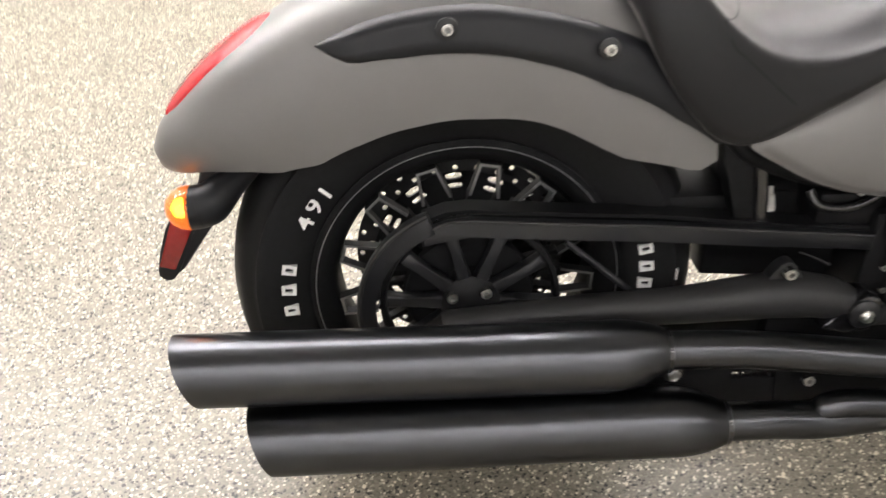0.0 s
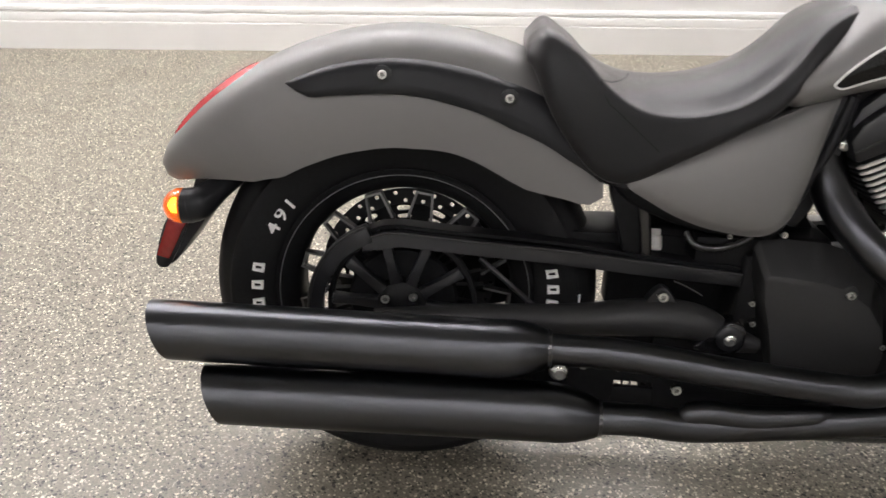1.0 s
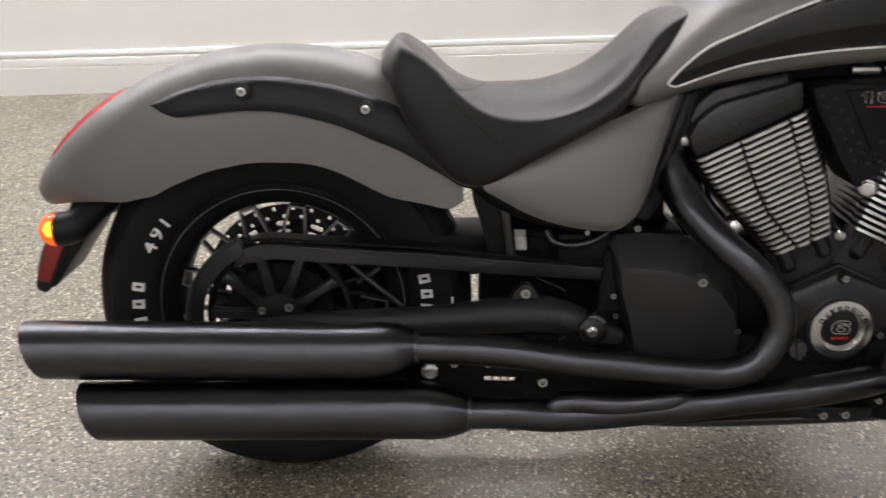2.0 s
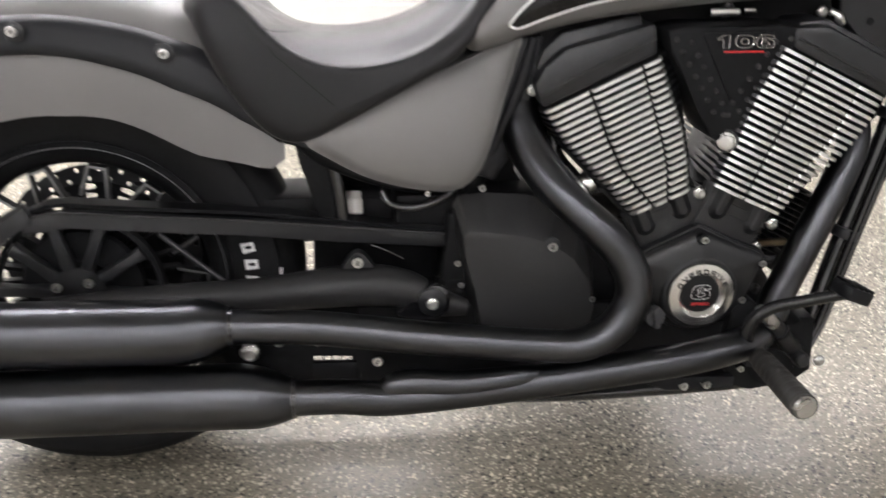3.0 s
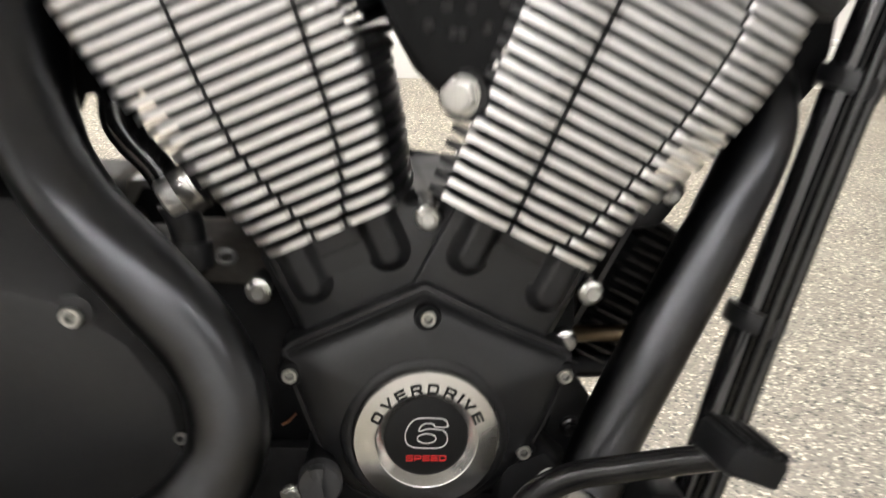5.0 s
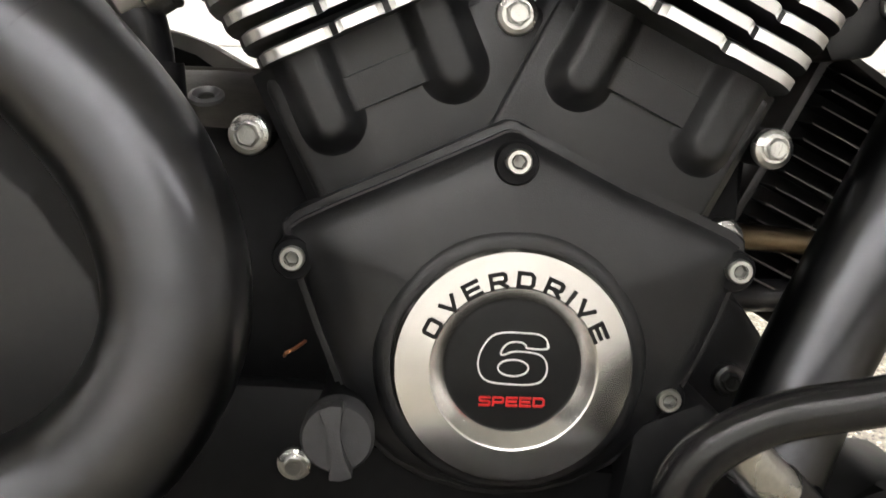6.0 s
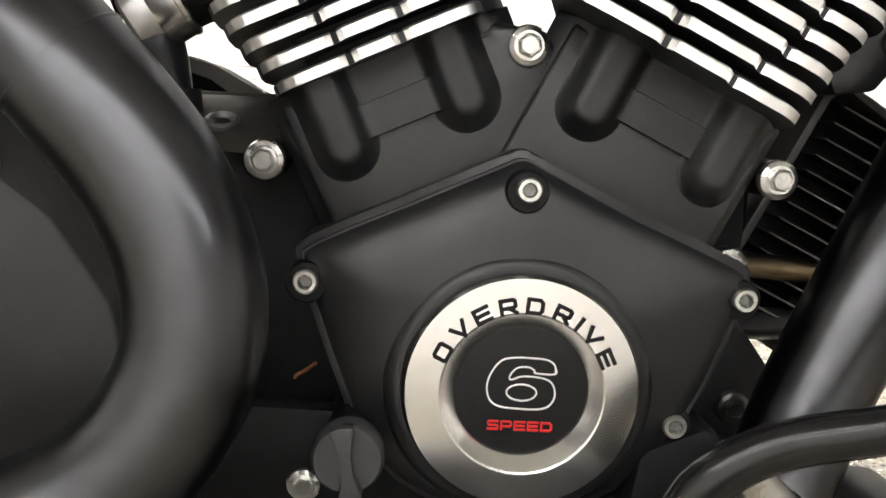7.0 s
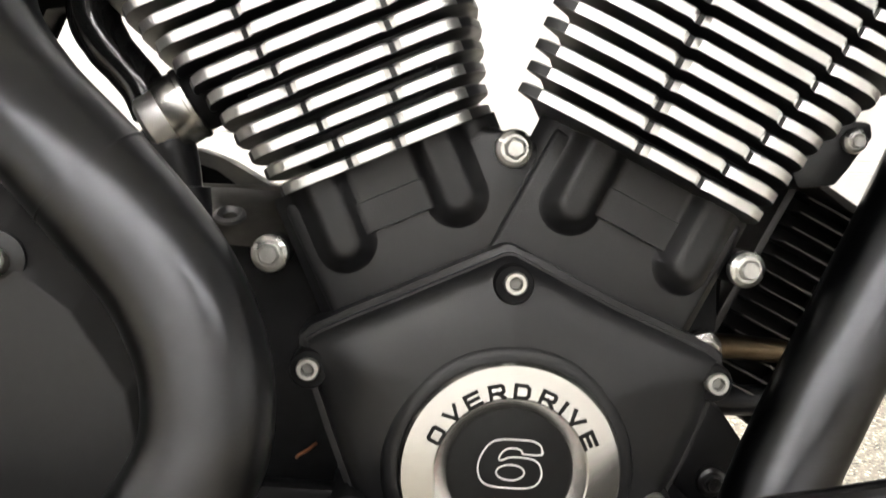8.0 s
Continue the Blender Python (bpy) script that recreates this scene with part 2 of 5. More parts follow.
def between(table, x):
    """A value from rows of (place, value), in rising or falling order of place."""
    rows = sorted(table)
    return float(np.interp(x, [r[0] for r in rows], [r[1] for r in rows]))


def lettering(name, text, size, mat, parent, at, depth=0.0004, wide=1.0, fat=0.0, label=""):
    """Words in the built-in font, facing -y, centred on at."""
    cu = bpy.data.curves.new(name, "FONT")
    cu.body, cu.size, cu.extrude, cu.offset = text, size, depth, fat
    cu.align_x, cu.align_y = "CENTER", "CENTER"
    tmp = bpy.data.objects.new(name, cu)
    scene.collection.objects.link(tmp)
    bpy.context.view_layer.update()
    me = bpy.data.meshes.new_from_object(tmp.evaluated_get(bpy.context.evaluated_depsgraph_get()))
    bpy.data.objects.remove(tmp)
    me.transform(Matrix.Rotation(radians(90), 4, "X") @ Matrix.Diagonal((wide, 1, 1, 1)))
    me.materials.clear()
    me.materials.append(mat)
    return part(name, me, None, parent, label, at)


STROKES = {
    "O": [[(0, 0.12), (0, 0.88), (0.12, 1), (0.88, 1), (1, 0.88), (1, 0.12), (0.88, 0), (0.12, 0), (0, 0.12)]],
    "D": [[(0, 0), (0, 1), (0.8, 1), (1, 0.8), (1, 0.2), (0.8, 0), (0, 0)]],
    "V": [[(-0.02, 1), (0.5, 0), (1.02, 1)]],
    "E": [[(1, 1), (0, 1), (0, 0), (1, 0)], [(0, 0.5), (0.92, 0.5)]],
    "R": [[(0, 0), (0, 1), (0.86, 1), (1, 0.88), (1, 0.52), (0.86, 0.40), (0, 0.40)], [(0.52, 0.40), (1, 0)]],
    "P": [[(0, 0), (0, 1), (0.86, 1), (1, 0.88), (1, 0.52), (0.86, 0.38), (0, 0.38)]],
    "S": [[(1, 1), (0.12, 1), (0, 0.9), (0, 0.6), (0.12, 0.5), (0.88, 0.5), (1, 0.4), (1, 0.1), (0.88, 0), (0, 0)]],
    "I": [[(0.5, 0), (0.5, 1)]],
}


def stroke_letter(ch, wide, high, thick, depth):
    """A wide block letter made of square-ended strokes, facing -y, centred on the origin."""
    bm = bmesh.new()
    n = 0
    for line in STROKES[ch]:
        pts = [Vector(((px - 0.5) * (wide - thick), (pz - 0.5) * (high - thick))) for px, pz in line]
        ways = [(q - p).normalized() for p, q in zip(pts, pts[1:])]
        closed = (pts[0] - pts[-1]).length < 1e-6
        for k, (p, q) in enumerate(zip(pts, pts[1:])):
            d = ways[k] * thick / 2
            w = Vector((-d.y, d.x))
            before, after = (ways[j] if closed or 0 <= j < len(ways) else None for j in (k - 1, (k + 1) % len(ways) if closed else k + 1))
            e0, e1 = (0.98 if o is None or o.dot(ways[k]) < 0.3 else 0.42 for o in (before, after))
            n += 1
            prism([tuple(v) for v in (p - d * e0 - w, q + d * e1 - w, q + d * e1 + w, p - d * e0 + w)], 0.0003, -depth - 0.00002 * n, 0, bm)
    return bm


def spot(x, y, z, turn=0.0, tip=0.0, swing=0.0):
    """A pose in the motorcycle's frame; turn: degrees about its y axis."""
    return Matrix.Translation((x, y, z)) @ Euler((radians(tip), radians(turn), radians(swing))).to_matrix().to_4x4()


# ---- bolts, built once at the origin, heads facing -y ----
def hex_bolt_mesh():
    bm = lathe([(0.0, 0.004), (0.0092, 0.004), (0.0094, 0.001), (0.0086, -0.0006), (0.0066, -0.0018), (0.0, -0.0015)], 24)
    hexa = [(0.0056 * math.cos(math.tau * k / 6), 0.0056 * math.sin(math.tau * k / 6)) for k in range(6)]
    prism(hexa, -0.001, -0.0058, 0.0007, bm, segments=1)
    lathe([(0.0043, -0.0057), (0.0041, -0.0062), (0.0036, -0.0058), (0.0, -0.0058)], 18, bm)
    # raised grade marks on the head
    for x, z, w, h in ((-0.0014, 0.0012, 0.0004, 0.0011), (0.0, 0.0014, 0.0004, 0.0011), (0.0014, 0.0012, 0.0004, 0.0011), (-0.0009, -0.0013, 0.0008, 0.0009), (0.0011, -0.0013, 0.0008, 0.0009)):
        block(x - w, x + w, -0.0056, -0.0063, z - h, z + h, 0, bm)
    return mesh_of("hex_bolt", bm, ZINC, 30)


def socket_bolt_mesh():
    bm = lathe([(0.0, 0.004), (0.0056, 0.004), (0.0056, -0.0045), (0.0049, -0.0055), (0.0033, -0.0055)], 24)
    well = lathe([(0.0033, -0.0055), (0.0030, -0.0048), (0.0029, -0.0010), (0.0, -0.0006)], 6, bm)
    # the well's darker metal puts the shade inside the socket into its colour
    for f in well.faces:
        if f.calc_center_median().xz.length < 0.0028 and f.calc_center_median().y > -0.0040:
            f.material_index = 1
    return mesh_of("socket_bolt", bm, [ZINC, SOCKET_WELL], 30)


def plug_mesh():
    """A large plain hexagon plug with a short collar."""
    bm = lathe([(0.0, 0.006), (0.0165, 0.006), (0.0170, 0.002), (0.0165, 0.0005), (0.0, 0.0)], 28)
    prism([(0.0152 * math.cos(math.tau * k / 6), 0.0152 * math.sin(math.tau * k / 6)) for k in range(6)], 0.001, -0.0135, 0.0014, bm)
    lathe([(0.0118, -0.0130), (0.0112, -0.0142), (0.0080, -0.0145), (0.0, -0.0145)], 24, bm)
    return mesh_of("hex_plug", bm, ZINC, 30)


HEX, SOCKET = hex_bolt_mesh(), socket_bolt_mesh()


def hex_bolt(parent, x, y, z, scale=1.0, turn=0.0, label="", tip=0.0, swing=0.0):
    return part("hex_bolt", HEX, None, parent, label, spot(x, y, z, turn, tip, swing) @ Matrix.Scale(scale, 4))


def socket_bolt(parent, x, y, z, scale=1.0, turn=0.0, label=""):
    return part("socket_bolt", SOCKET, None, parent, label, spot(x, y, z, turn) @ Matrix.Scale(scale, 4))


# ---- the room ----
def room():
    bm = bmesh.new()
    g = 6.0
    bmesh.ops.create_grid(bm, x_segments=4, y_segments=4, size=g)
    for v in bm.verts:
        v.co.x += 0.5
    bmesh.ops.extrude_face_region(bm, geom=bm.faces[:])
    for v in bm.verts[:25]:
        v.co.z = -0.12
    floor = part("floor", bm, FLOOR, None)
    tagged(floor, "grey and tan flake epoxy garage floor with a satin sheen", "floor", kind="structure")
    turn = pose(0, 2.293, 0, 0, 0, 3.35)
    wall = part("wall_back", block(-5.2, 6.4, 0.0, 0.12, 0.0, CEILING, 0), WALL, None, "plain white painted wall behind the motorcycle", turn)
    tagged(wall, category="wall", kind="structure")
    base = prism([(-0.018, 0.0), (0.0, 0.0), (0.0, 0.172), (-0.011, 0.172), (-0.013, 0.169), (-0.013, 0.155), (-0.005, 0.1525), (-0.005, 0.1475), (-0.015, 0.145), (-0.016, 0.142), (-0.016, 0.116), (-0.012, 0.114), (-0.012, 0.1115), (-0.018, 0.109)], -5.2, 6.4, 0.0)
    base.transform(Matrix(((0, 1, 0, 0), (1, 0, 0, 0), (0, 0, 1, 0), (0, 0, 0, 1))))
    ob = part("baseboard", base, TRIM, None, "tall white baseboard with a thin moulded top edge", turn)
    tagged(ob, category="baseboard", kind="structure")
    for name, args in (("wall_front", (-5.4, 6.4, -4.0, -3.88)), ("wall_left", (-5.3, -5.18, -3.88, 2.6)), ("wall_right", (6.2, 6.32, -3.88, 2.6))):
        ob = part(name, block(*args, 0.0, CEILING, 0), PALE_WALL, None)
        tagged(ob, "plain pale painted wall of the garage", "wall", kind="structure")
    ob = part("ceiling", block(-5.4, 6.4, -4.0, 2.9, CEILING, CEILING + 0.1, 0), CEIL, None)
    tagged(ob, "plain grey garage ceiling carrying strip lamps", "ceiling", kind="structure")


def strip_lamp(x, y, lit):
    lamp = part("strip_lamp", block(-1.22, 1.22, -0.07, 0.07, -0.045, 0.0, 0.006), TRIM, None, "", Matrix.Translation((x, y, CEILING - 0.004)))
    tagged(lamp, "long white strip lamp fixed under the ceiling, lit", "lamp", "ceiling strip lamps")
    part("diffuser", block(-1.19, 1.19, -0.045, 0.045, -0.062, -0.046, 0.004), lit, lamp)
    return lamp


room()
for places, lit in ((((-2.4, 1.90), (0.1, 1.90), (2.6, 1.90), (-2.4, 1.10), (0.1, 1.10)), BACK_LAMP), (((-1.7, -2.2), (0.8, -2.2), (3.3, -2.2), (-1.7, -3.4), (0.8, -3.4)), LAMP)):
    first = strip_lamp(*places[0], lit)
    for x, y in places[1:]:
        copy_thing(first, Matrix.Translation((x, y, CEILING - 0.004)))

# ---- the motorcycle ----
bike = new("motorcycle")
bike.matrix_world = STAND
tagged(bike, "matt grey and black cruiser motorcycle leaning on its stand", "motorcycle")


def wheel_profile(radius, half, rim):
    return [(rim, -half * 0.60), (rim + 0.012, -half * 0.80), (rim + 0.045, -half * 0.98), (rim + 0.075, -half * 1.0), (radius - 0.035, -half * 0.93), (radius - 0.016, -half * 0.74),
            (radius - 0.004, -half * 0.40), (radius, 0.0)]


def tyre_mesh(radius, half, rim, segs=96):
    p = wheel_profile(radius, half, rim)
    p = [(a.x, a.y) for a in glide([(r, y, 0) for r, y in p], 3)]
    return lathe(p + [(r, -y) for r, y in p[-2::-1]] + [p[0]], segs)


REAR_AXLE = (-0.021, 0.317)


def rear_wheel():
    c = Matrix.Translation((REAR_AXLE[0], 0, REAR_AXLE[1]))
    rim = lathe([(0.212, -0.056), (0.2062, -0.061), (0.2000, -0.060), (0.190, -0.052), (0.180, -0.044), (0.1745, -0.030), (0.1735, 0.0), (0.1745, 0.030), (0.188, 0.050), (0.200, 0.060), (0.2062, 0.062),
                 (0.212, 0.058), (0.208, 0.0), (0.212, -0.056)], 72)
    lathe([(0.0, -0.062), (0.045, -0.062), (0.060, -0.045), (0.058, 0.055), (0.045, 0.075), (0.0, 0.075)], 32, rim)
    wheel = part("rear_wheel", rim, DARK, bike, "black cast rim with a thin bright edge", c)
    part("tyre", tyre_mesh(0.318, 0.071, 0.204), RUBBER, wheel, "black rubber tyre with raised white characters")
    part("rim_edge", lathe([(0.2028, -0.0602), (0.2036, -0.0622), (0.2044, -0.0614), (0.2036, -0.0598), (0.2028, -0.0602)], 96), GREYBAR, wheel, "thin bright line round the rim")
    spoke = mesh_of("spoke", spoke_frame(), [DARK, SPOKE_EDGE], 30)
    for k in range(13):
        part("spoke", spoke, None, wheel, "", Matrix.Rotation(radians(360 / 13 * k - 17.5), 4, "Y"))
    disc_cells = bmesh.new()
    for r0, r1, shift in ((0.1220, 0.1355, 0.0), (0.1355, 0.1505, 0.5)):
        holed_ring(disc_cells, r0, r1, 27, shift, 0.0037, 0.0037, 0.047, 0.051)
    carrier = lathe([(0.05, 0.040), (0.0950, 0.046), (0.0950, 0.052), (0.05, 0.052), (0.05, 0.040)], 52)
    for r0, r1, high in ((0.0950, 0.1085, 0.0042), (0.1085, 0.1240, 0.0052)):
        holed_ring(carrier, r0, r1, 12, 0.17, 0.0125, high, 0.046, 0.051)
    for some in (disc_cells, carrier):
        bmesh.ops.remove_doubles(some, verts=some.verts, dist=1e-5)
    part("brake_disc", disc_cells, BLACK, wheel, "black brake disc pierced with rows of round holes")
    part("disc_carrier", carrier, DARK, wheel, "black disc carrier with pairs of windows")
    for text, a, r, size in (("4", 152.0, 0.2360, 0.031), ("9", 145.6, 0.2360, 0.031), ("1", 139.8, 0.2360, 0.031)):
        t = Matrix.Rotation(radians(90 - a), 4, "Y") @ Matrix.Translation((0, -0.0682, r))
        lettering("tyre_character", text, size, WHITE_INK, wheel, t, wide=1.2, fat=0.0004)
    for a, r in ((169.6, 0.2393), (177.0, 0.2389), (184.6, 0.2385), (12.0, 0.2425), (5.6, 0.2420), (-0.6, 0.2405)):
        bar = lathe_arc(r - 0.0095, r + 0.0095, 3.2 * 0.25 / r)
        part("tyre_mark", bar, WHITE_INK, wheel, "plain white raised mark", Matrix.Rotation(radians(90 - a), 4, "Y"))
    part("tyre_mark", prism([(-0.007, 0.268), (0.007, 0.264), (0.010, 0.284), (-0.006, 0.286)], -0.062, -0.0695, 0), WHITE_INK, wheel, "plain white raised mark", Matrix.Rotation(radians(88), 4, "Y"))
    return wheel


def lathe_arc(r0, r1, degrees):
    """A small raised frame on the tyre's side wall, about the top of the wheel."""
    bm = bmesh.new()
    w = radians(degrees) * r1 / 2
    t = 0.0045
    for x0, x1, z0, z1 in ((-w, w, r0, r0 + t), (-w, w, r1 - t, r1), (-w, -w + t, r0 + t, r1 - t), (w - t, w, r0 + t, r1 - t)):
        block(x0, x1, -0.064, -0.0702, z0, z1, 0, bm)
    return bm


def spoke_frame():
    """A forked spoke: two arms that spread towards the hub, bridged at the rim, with a dull machined edge."""
    bm = bmesh.new()
    for side in (-1, 1):
        prism([(side * 0.0168, 0.128), (side * 0.0208, 0.128), (side * 0.0137, 0.1745), (side * 0.0102, 0.1745)][:: side], -0.030, -0.046, 0.0, bm)
        prism([(side * 0.004, 0.050), (side * 0.012, 0.050), (side * 0.0207, 0.1278), (side * 0.0160, 0.1278)][:: side], -0.022, -0.038, 0.0, bm)
    prism([(-0.0104, 0.1705), (0.0104, 0.1705), (0.0100, 0.1742), (-0.0100, 0.1742)], -0.030, -0.0455, 0.0, bm)
    bm.normal_update()
    bmesh.ops.recalc_face_normals(bm, faces=bm.faces)
    # only the outer arms get the paler metal, which paints in how they are lit
    for f in bm.faces:
        if f.normal.y < -0.9 and f.calc_center_median().z > 0.128:
            f.material_index = 1
    return bm


def holed_ring(bm, r0, r1, count, shift, wide, high, y0, y1):
    """A flat ring of cells, each with one rounded hole of half width wide and half height high."""
    step = math.tau / count
    mid = (r0 + r1) / 2
    for k in range(count):
        a = (k + shift) * step
        edge = [(a - step / 2, r0), (a, r0), (a + step / 2, r0), (a + step / 2, mid), (a + step / 2, r1), (a, r1), (a - step / 2, r1), (a - step / 2, mid)]
        hole = [(a + wide * u / mid, mid + high * v) for u, v in ((-0.78, -0.78), (0, -1), (0.78, -0.78), (1, 0), (0.78, 0.78), (0, 1), (-0.78, 0.78), (-1, 0))]
        outer, inner = ([[bm.verts.new((r * math.cos(f), y, r * math.sin(f))) for f, r in line] for y in (y0, y1)] for line in (edge, hole))
        for n in range(8):
            m = (n + 1) % 8
            bm.faces.new((outer[0][n], outer[0][m], inner[0][m], inner[0][n]))
            bm.faces.new((outer[1][n], outer[1][m], inner[1][m], inner[1][n]))
            bm.faces.new((inner[0][n], inner[0][m], inner[1][m], inner[1][n]))
            if n in (0, 1, 4, 5):
                bm.faces.new((outer[0][n], outer[0][m], outer[1][m], outer[1][n]))


rear_wheel()
part("brake_caliper", prism(smooth_poly([(0.070, 0.255), (0.160, 0.262), (0.205, 0.330), (0.190, 0.420), (0.120, 0.440), (0.075, 0.390), (0.052, 0.320)], 2), 0.105, 0.056, 0.006), DARK, bike, "black brake caliper behind the rear disc")

# the rear fender, in angles (degrees from straight ahead) and distances from the rear axle
FENDER_TOP = ((158, 0.432), (157, 0.446), (155, 0.456), (152, 0.458), (146, 0.451), (138, 0.442), (127, 0.429), (113, 0.418), (98, 0.412), (84, 0.409), (66, 0.410), (28, 0.412))
FENDER_LOW = ((158, 0.426), (157, 0.418), (155, 0.402), (152, 0.374), (145, 0.309), (137, 0.277), (125, 0.262), (109, 0.249), (91, 0.241), (77, 0.242), (62, 0.2395), (55, 0.2405), (48.4, 0.2462), (44, 0.2575), (40.2, 0.2704), (33.9, 0.2952), (29.7, 0.3245), (28, 0.336))
FENDER_HALF = ((158, 0.028), (157, 0.048), (155, 0.068), (150, 0.088), (144, 0.099), (135, 0.106), (120, 0.109), (28, 0.109))


def fender_place(a, r, outset=0.0):
    """The fender's half width at an angle and a distance from the axle."""
    low, top, half = (between(t, a) for t in (FENDER_LOW, FENDER_TOP, FENDER_HALF))
    h = min(1.0, max(0.0, (r - low) / (top - low)))
    c = h ** (1 / 0.72)
    return half * max(0.0, 1 - c * c) ** 0.36 + outset


def fender_ring(bm, a, thin):
    low, top, half = (between(t, a) for t in (FENDER_LOW, FENDER_TOP, FENDER_HALF))
    low, top, half = low + 0.0005 * (thin > 0), top - thin, half - thin
    ring = []
    for k in range(33):
        f = math.pi * (k / 32 - 0.5)
        s, c = math.sin(f), max(0.0, math.cos(f))
        r = low + (top - low) * c**0.72
        y = half * math.copysign(abs(s) ** 0.72, s)
        ring.append(bm.verts.new((r * math.cos(radians(a)), y, WHEEL_R + r * math.sin(radians(a)))))
    return ring


def rear_fender():
    bm = bmesh.new()
    angles = [158, 157.5, 157, 156, 155, 154, 153] + [152 - 2 * k for k in range(61)]
    outer = [fender_ring(bm, a, 0) for a in angles]
    inner = [fender_ring(bm, a, 0.004) for a in angles]
    skin(bm, outer)
    skin(bm, inner)
    for i in range(len(angles) - 1):
        for e in (0, -1):
            bm.faces.new((outer[i][e], outer[i + 1][e], inner[i + 1][e], inner[i][e]))
    bm.faces.new(outer[0])
    for k in range(32):
        bm.faces.new((outer[-1][k], outer[-1][k + 1], inner[-1][k + 1], inner[-1][k]))
    cut = bmesh.ops.bisect_plane(bm, geom=bm.verts[:] + bm.edges[:] + bm.faces[:], plane_co=(0.2815, 0, 0.496), plane_no=(1, 0, 0.05), clear_outer=True)
    bmesh.ops.triangle_fill(bm, use_beauty=True, edges=[e for e in cut["geom_cut"] if isinstance(e, bmesh.types.BMEdge)])
    fender = part("rear_fender", bm, GREY, bike, "matt titanium grey rear fender with a deep skirt")
    # the black strut along its side
    top = ((121, 0.384), (112, 0.381), (97, 0.373), (82, 0.366), (69, 0.366), (55, 0.372), (36, 0.385))
    low = ((121, 0.384), (118, 0.354), (115, 0.346), (107, 0.333), (98, 0.325), (80, 0.313), (63, 0.309), (46, 0.323), (36, 0.340))
    bm = bmesh.new()
    rows = []
    for k in range(44):
        a = 121 - 85 * k / 43
        r0, r1 = between(low, a), between(top, a)
        line = []
        for j in range(7):
            r = r0 + (r1 - r0) * j / 6
            rise = 0.013 if 0 < j < 6 else 0.008
            rise *= min(1, 0.25 + k / 4)
            line.append((r, fender_place(a, r) + rise))
        loop = [(r0, fender_place(a, r0) - 0.004), *line, (r1, fender_place(a, r1) - 0.004)]
        rows.append([bm.verts.new((r * math.cos(radians(a)), -y, WHEEL_R + r * math.sin(radians(a)))) for r, y in loop])
    skin(bm, rows, True)
    bm.faces.new(rows[0]), bm.faces.new(rows[-1])
    strut = part("fender_strut", bm, PLASTIC, bike, "black blade-shaped fender strut with two bolts", sharp=50)
    for x, z in ((-0.049, 0.687), (0.134, 0.658)):
        part("bolt_seat", lathe([(0.0, 0.0), (0.0125, 0.0), (0.0125, -0.002), (0.009, -0.003), (0.0, -0.003)], 20), BLACK, strut, "", spot(x, -0.1205, z))
        socket_bolt(strut, x, -0.1235, z, 1.15)
    return fender


rear_fender()


def tail_lights():
    lens = bmesh.new()
    rows = []
    for k in range(15):
        a = 126.0 + 25.0 * k / 14
        w = 0.045 * math.sqrt(max(0.02, 1 - (2 * k / 14 - 1) ** 4))
        r = between(FENDER_TOP, a)
        h = 0.007 * math.sqrt(max(0.0, 1 - (2 * k / 14 - 1) ** 4))
        rows.append([])
        for j in range(-6, 7):
            y = w * j / 6
            d = r + h * (1 - (j / 6) ** 4) - 0.5 * y * y / 0.09 * 0.4 - 0.001
            rows[-1].append(lens.verts.new((d * math.cos(radians(a)), y, WHEEL_R + d * math.sin(radians(a)))))
    skin(lens, rows)
    bmesh.ops.solidify(lens, geom=lens.faces[:], thickness=0.012)
    part("tail_light", lens, RED_LENS, bike, "long red tail light lens let into the fender")
    holder = part("plate_bracket", tube([(-0.30, 0, 0.515), (-0.335, 0, 0.49), (-0.36, 0, 0.44)], [0.030, 0.026, 0.016], 12), PLASTIC, bike, "black plastic bracket under the fender tail")
    for s in (-1, 1):
        body = tube([(-0.290, s * 0.040, 0.505), (-0.315, s * 0.068, 0.490), (-0.338, s * 0.088, 0.474), (-0.352, s * 0.09, 0.469), (-0.366, s * 0.09, 0.468)], [0.016, 0.020, 0.0265, 0.0275, 0.0275], 24)
        stalk = part("turn_signal", body, PLASTIC, bike, "black turn signal body with a lit amber lens")
        lens = lathe([(0.0276, 0.004), (0.0278, 0.0), (0.0262, -0.009), (0.0212, -0.0185), (0.012, -0.0255), (0.0, -0.0275)], 28)
        at = spot(-0.367, s * 0.09, 0.468, 0, 0, -90)
        lens = part("amber_lens", lens, AMBER, stalk, "glowing amber lens", at)
        part("bulb", lathe([(0.0, 0.0), (0.006, -0.0005), (0.0082, -0.005), (0.0070, -0.011), (0.0, -0.0145)], 16), BULB, lens, "lit bulb")
    plate = part("reflector_plate", prism(smooth_poly([(-0.362, 0.447), (-0.395, 0.448), (-0.424, 0.372), (-0.416, 0.354), (-0.398, 0.364)], 3), -0.062, -0.068, 0.0015), PLASTIC, holder,
                 "narrow red reflector plate hanging below the signal")
    part("reflector_arm", prism([(-0.30, 0.515), (-0.352, 0.505), (-0.398, 0.375), (-0.405, 0.354), (-0.392, 0.364), (-0.338, 0.44)], 0.062, -0.060, 0.004), PLASTIC, holder)
    part("reflector", prism([(-0.362, 0.447), (-0.394, 0.448), (-0.421, 0.376), (-0.401, 0.370)], -0.0685, -0.0715, 0.001), DARK_RED, holder, "dark red reflector")


tail_lights()


